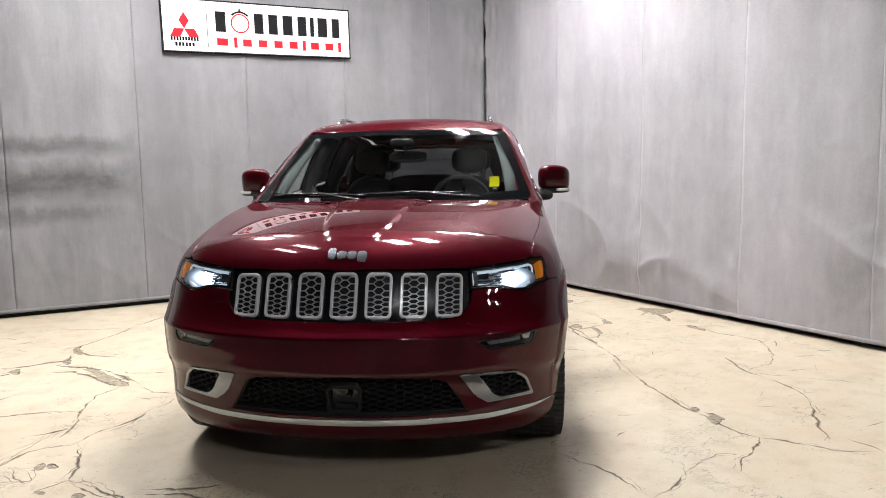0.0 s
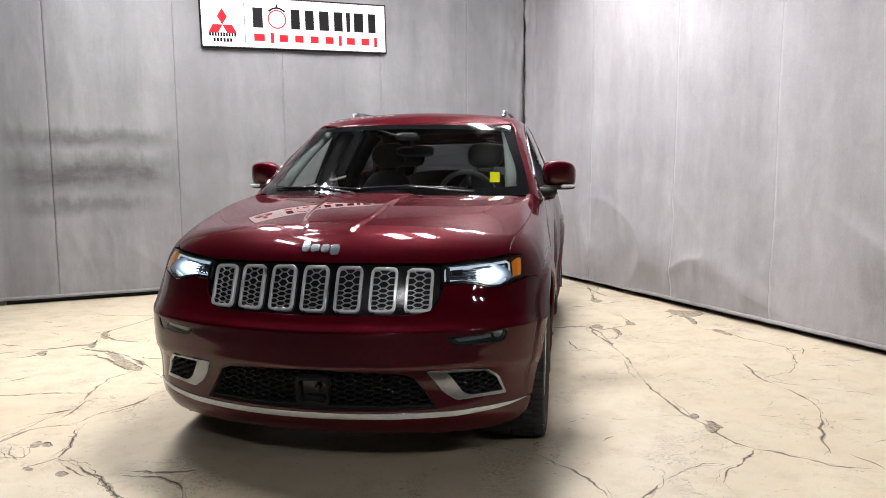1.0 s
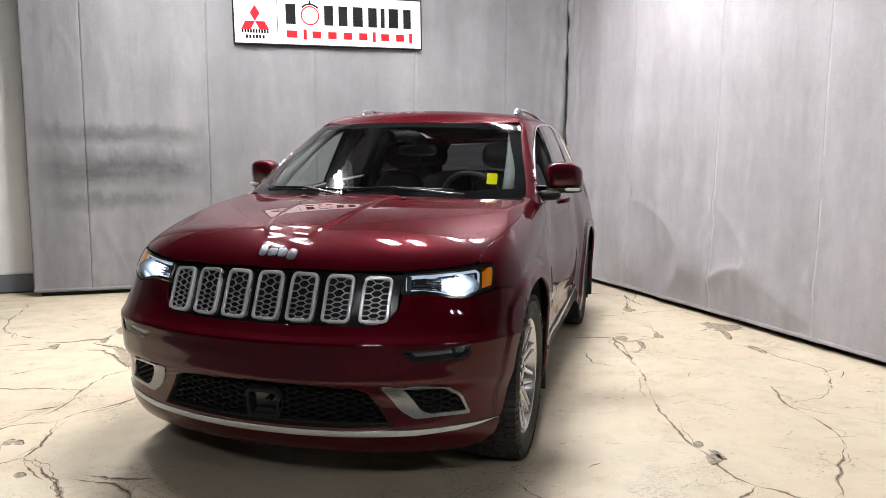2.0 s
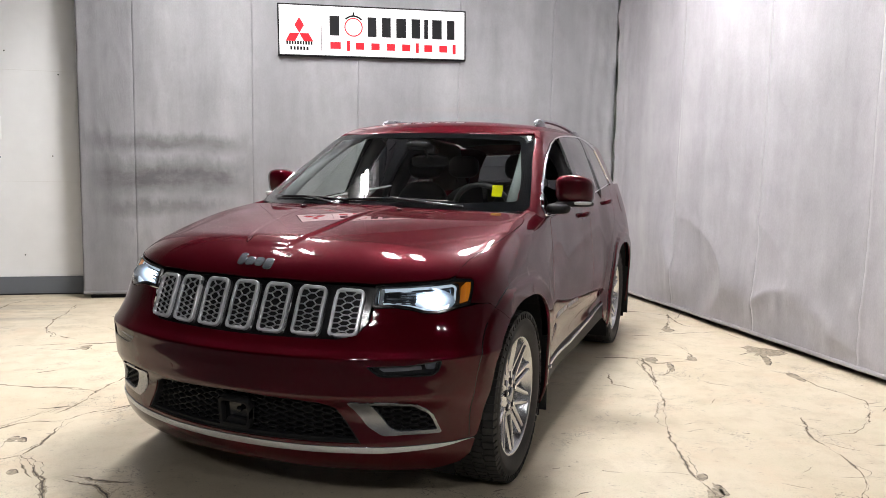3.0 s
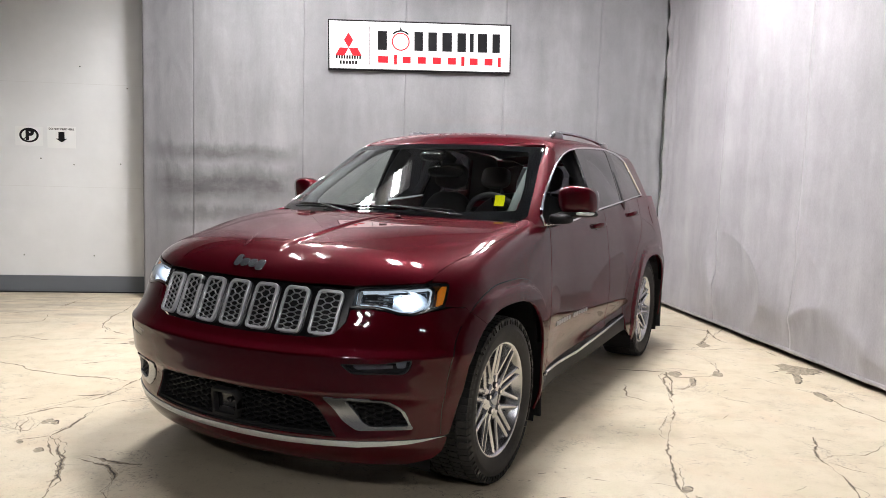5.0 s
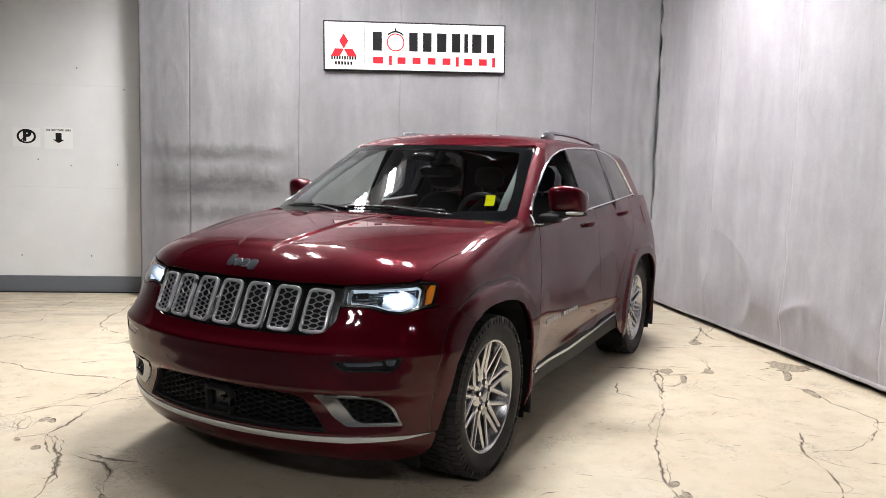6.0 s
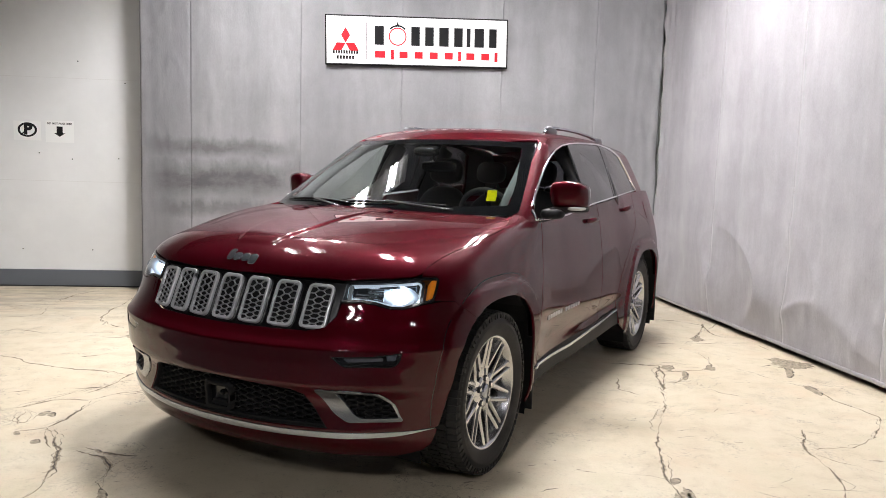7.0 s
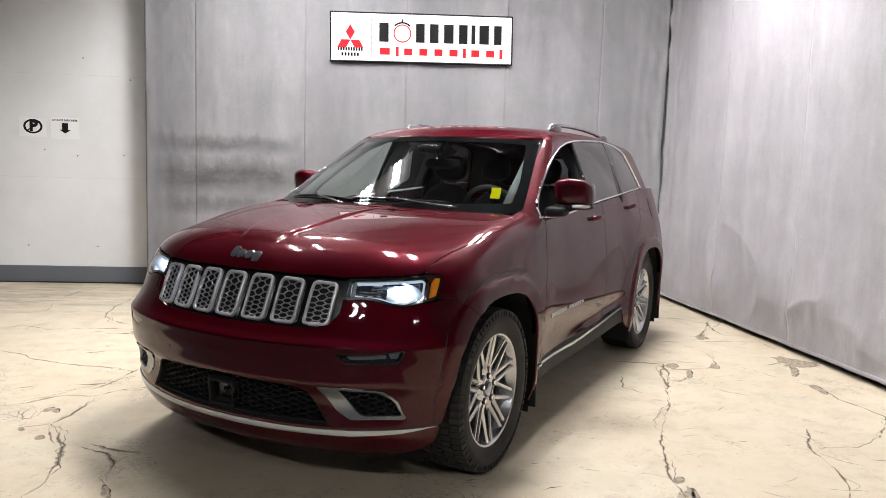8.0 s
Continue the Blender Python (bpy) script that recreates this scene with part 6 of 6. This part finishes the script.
CRACKS.append((0.020, ((0.86, 3.22), (1.03, 3.30), (1.19, 3.36), (1.21, 3.18), (1.29, 2.93), (1.37, 2.69))))
CRACKS.append((0.030, ((1.08, 3.28), (1.25, 3.50), (1.40, 3.58))))
CRACKS.append((0.018, ((1.31, 2.94), (1.40, 2.94), (1.43, 3.06), (1.44, 3.24), (1.38, 3.30))))
CRACKS.append((0.016, ((1.23, 3.19), (1.33, 3.26), (1.51, 3.42), (1.55, 3.61), (1.46, 3.86), (1.36, 4.06))))
CRACKS.append((0.012, ((1.02, 2.86), (1.10, 2.59), (1.27, 2.48))))
CRACKS.append((0.008, ((1.46, 1.16), (1.59, 1.19), (1.72, 1.24))))
CRACKS.append((0.012, ((1.72, 3.63), (1.84, 3.57), (1.98, 3.48))))
CRACKS.append((0.012, ((1.61, 2.94), (1.70, 2.88), (1.92, 2.85))))
CRACKS.append((0.018, ((0.68, 5.19), (0.94, 5.28), (1.22, 5.22), (1.31, 5.00), (1.40, 4.83), (1.50, 4.73))))
CRACKS.append((0.018, ((1.45, 5.67), (1.32, 5.40), (1.30, 5.06))))
CRACKS.append((0.026, ((1.21, 5.32), (1.26, 4.88), (1.27, 4.59), (1.38, 4.48))))
CRACKS.append((0.016, ((1.02, 4.14), (1.15, 4.21), (1.31, 4.35), (1.56, 4.54), (1.76, 4.63), (1.89, 4.45))))
CRACKS.append((0.010, ((1.56, 4.21), (1.74, 4.15))))
CRACKS.append((0.012, ((0.90, 4.18), (0.97, 4.15))))
SPALLS = []
SPALLS.append(((-2.27, 1.89), (-2.24, 1.95), (-1.96, 1.71), (-1.81, 1.61), (-1.76, 1.50), (-1.85, 1.51), (-2.01, 1.63)))
SPALLS.append(((-2.69, 2.43), (-2.69, 2.52), (-2.52, 2.28), (-2.58, 2.28)))
SPALLS.append(((-2.57, 2.09), (-2.56, 2.18), (-2.46, 2.04), (-2.46, 1.97)))
SPALLS.append(((-2.79, 1.80), (-2.74, 1.86), (-2.67, 1.79), (-2.67, 1.73)))
SPALLS.append(((-1.54, 0.24), (-1.53, 0.29), (-1.50, 0.29), (-1.48, 0.23), (-1.51, 0.22)))
SPALLS.append(((1.77, 1.11), (1.83, 1.13), (1.84, 1.05), (1.80, 0.99), (1.77, 1.02)))
SPALLS.append(((1.71, 1.25), (1.76, 1.28), (1.76, 1.20), (1.72, 1.16)))
SPALLS.append(((1.92, 4.11), (1.99, 4.20), (2.12, 4.12), (2.25, 4.17), (2.20, 3.97), (2.05, 3.83), (1.95, 3.95)))
SPALLS.append(((2.04, 3.82), (2.10, 3.86), (2.11, 3.72), (2.09, 3.56)))
SPALLS.append(((1.52, 3.45), (1.52, 3.63), (1.58, 3.59), (1.59, 3.44)))
SPALLS.append(((1.22, 3.38), (1.26, 3.48), (1.32, 3.39), (1.31, 3.24), (1.25, 3.26)))
SPALLS.append(((1.39, 3.25), (1.40, 3.35), (1.46, 3.17), (1.45, 3.04)))
SPALLS.append(((1.22, 4.53), (1.27, 4.73), (1.34, 4.51), (1.31, 4.38)))
SPALLS.append(((2.19, 3.37), (2.25, 3.43), (2.32, 3.20), (2.28, 3.20)))
SPALLS.append(((1.76, 1.20), (1.82, 1.16), (1.86, 1.08), (1.83, 1.06)))
SPALLS.append(((-1.17, -0.06), (-1.18, -0.00), (-1.11, -0.02), (-1.12, -0.06)))
SPALLS.append(((-1.48, 0.24), (-1.49, 0.30), (-1.41, 0.25), (-1.43, 0.23)))
SPALLS.append(((-0.38, -0.27), (-0.42, -0.20), (-0.32, -0.25), (-0.27, -0.29), (-0.31, -0.30)))
SPALLS.append(((-1.37, -0.01), (-1.36, 0.01), (-1.30, -0.02), (-1.32, -0.04)))
SPALLS.append(((-0.82, 0.05), (-0.80, 0.07), (-0.74, 0.04), (-0.76, 0.03)))


def add_cracks(owner):
    rng = random.Random(11)
    inv = owner.matrix_basis.inverted()

    def strand(bm, path, width, wander, height=0.0012, off=None):
        pts = []
        for a, b in zip(path, path[1:]):
            n = max(2, int(math.hypot(b[0] - a[0], b[1] - a[1]) / 0.018))
            for k in range(n):
                t = k / n
                pts.append(Vector((a[0] + (b[0] - a[0]) * t, a[1] + (b[1] - a[1]) * t)))
        pts.append(Vector(path[-1]))
        off = rng.uniform(0, 50) if off is None else off + path[0][0] * 7 + path[0][1] * 3
        rail = []
        for i, p in enumerate(pts):
            d = (pts[min(i + 1, len(pts) - 1)] - pts[max(i - 1, 0)])
            d = d.normalized() if d.length > 1e-6 else Vector((1, 0))
            nrm = Vector((-d.y, d.x))
            s = i * 0.018
            wob = wander * (noise.noise((s * 3.1, off, 0)) + 0.6 * noise.noise((s * 11, off, 3)) + 0.3 * noise.noise((s * 40, off, 7)))
            w = width * max(0.06, 0.30 + 0.9 * noise.noise((s * 5.0, off, 9)) + 0.5 * noise.noise((s * 23, off, 5)))
            w *= min(1.0, 0.15 + i / 6, 0.15 + (len(pts) - 1 - i) / 6)
            c = p + nrm * wob
            rail.append((c + nrm * w * 0.5, c - nrm * w * 0.5))
        vs = [[bm.verts.new(inv @ Vector((q.x, q.y, height))) for q in pair] for pair in rail]
        for a, b in zip(vs, vs[1:]):
            bm.faces.new((a[0], a[1], b[1], b[0]))

    for width, path in [(c[0], c[1]) for c in CRACKS]:
        bm = bmesh.new()
        strand(bm, path, width * 1.6, 0.030, 0.0010, 4.0)
        part("worn_edge", bm, CRACK_EDGE, owner)
        bm = bmesh.new()
        strand(bm, path, width * 0.52, 0.030, 0.0016, 4.0)
        if width > 0.014:
            strand(bm, path, width * 0.30, 0.055, 0.0015)
        part("crack", bm, CRACK, owner)
    for path in SPALLS:
        bm = bmesh.new()
        c = Vector((sum(p[0] for p in path) / len(path), sum(p[1] for p in path) / len(path)))
        ring = resample(rounded(list(path), 0.05, 4), 0.008)
        rim = []
        for q in ring:
            q = Vector(q)
            grow = 1 + 0.45 * noise.noise((q.x * 17, q.y * 17, 2)) + 0.30 * noise.noise((q.x * 60, q.y * 60, 5))
            rim.append(c + (q - c) * grow)
        pts = [bm.verts.new(inv @ Vector((q.x, q.y, 0.0013))) for q in rim]
        mid = bm.verts.new(inv @ Vector((c.x, c.y, 0.0013)))
        for a, b in zip(pts, pts[1:] + pts[:1]):
            bm.faces.new((mid, a, b))
        part("spall", bm, SPALL, owner)
        bm = bmesh.new()
        k = len(rim) // 5
        strand(bm, [tuple(q) for q in rim[k:4 * k:2]], 0.016, 0.004, 0.0017)
        part("crack", bm, CRACK, owner)
    # short chips and scratches, most of them along the room's width
    bm = bmesh.new()
    for x0, x1, y0, y1, count in ((1.15, 3.1, 0.6, 6.2, 150), (-4.6, -1.2, -0.1, 4.2, 110)):
        for k in range(count):
            x, y = rng.uniform(x0, x1), rng.uniform(y0, y1)
            a, long = radians(34.5) + rng.gauss(0, 0.45), rng.uniform(0.02, 0.05) if rng.random() < 0.6 else rng.uniform(0.06, 0.22)
            strand(bm, [(x, y), (x + long * math.cos(a), y + long * math.sin(a))], rng.uniform(0.008, 0.026), 0.02, 0.0011)
    tagged(part("floor_chips", bm, CRACK, owner), "small dark chips and scratches", kind="stuff")


add_cracks(bpy.data.objects["floor"])
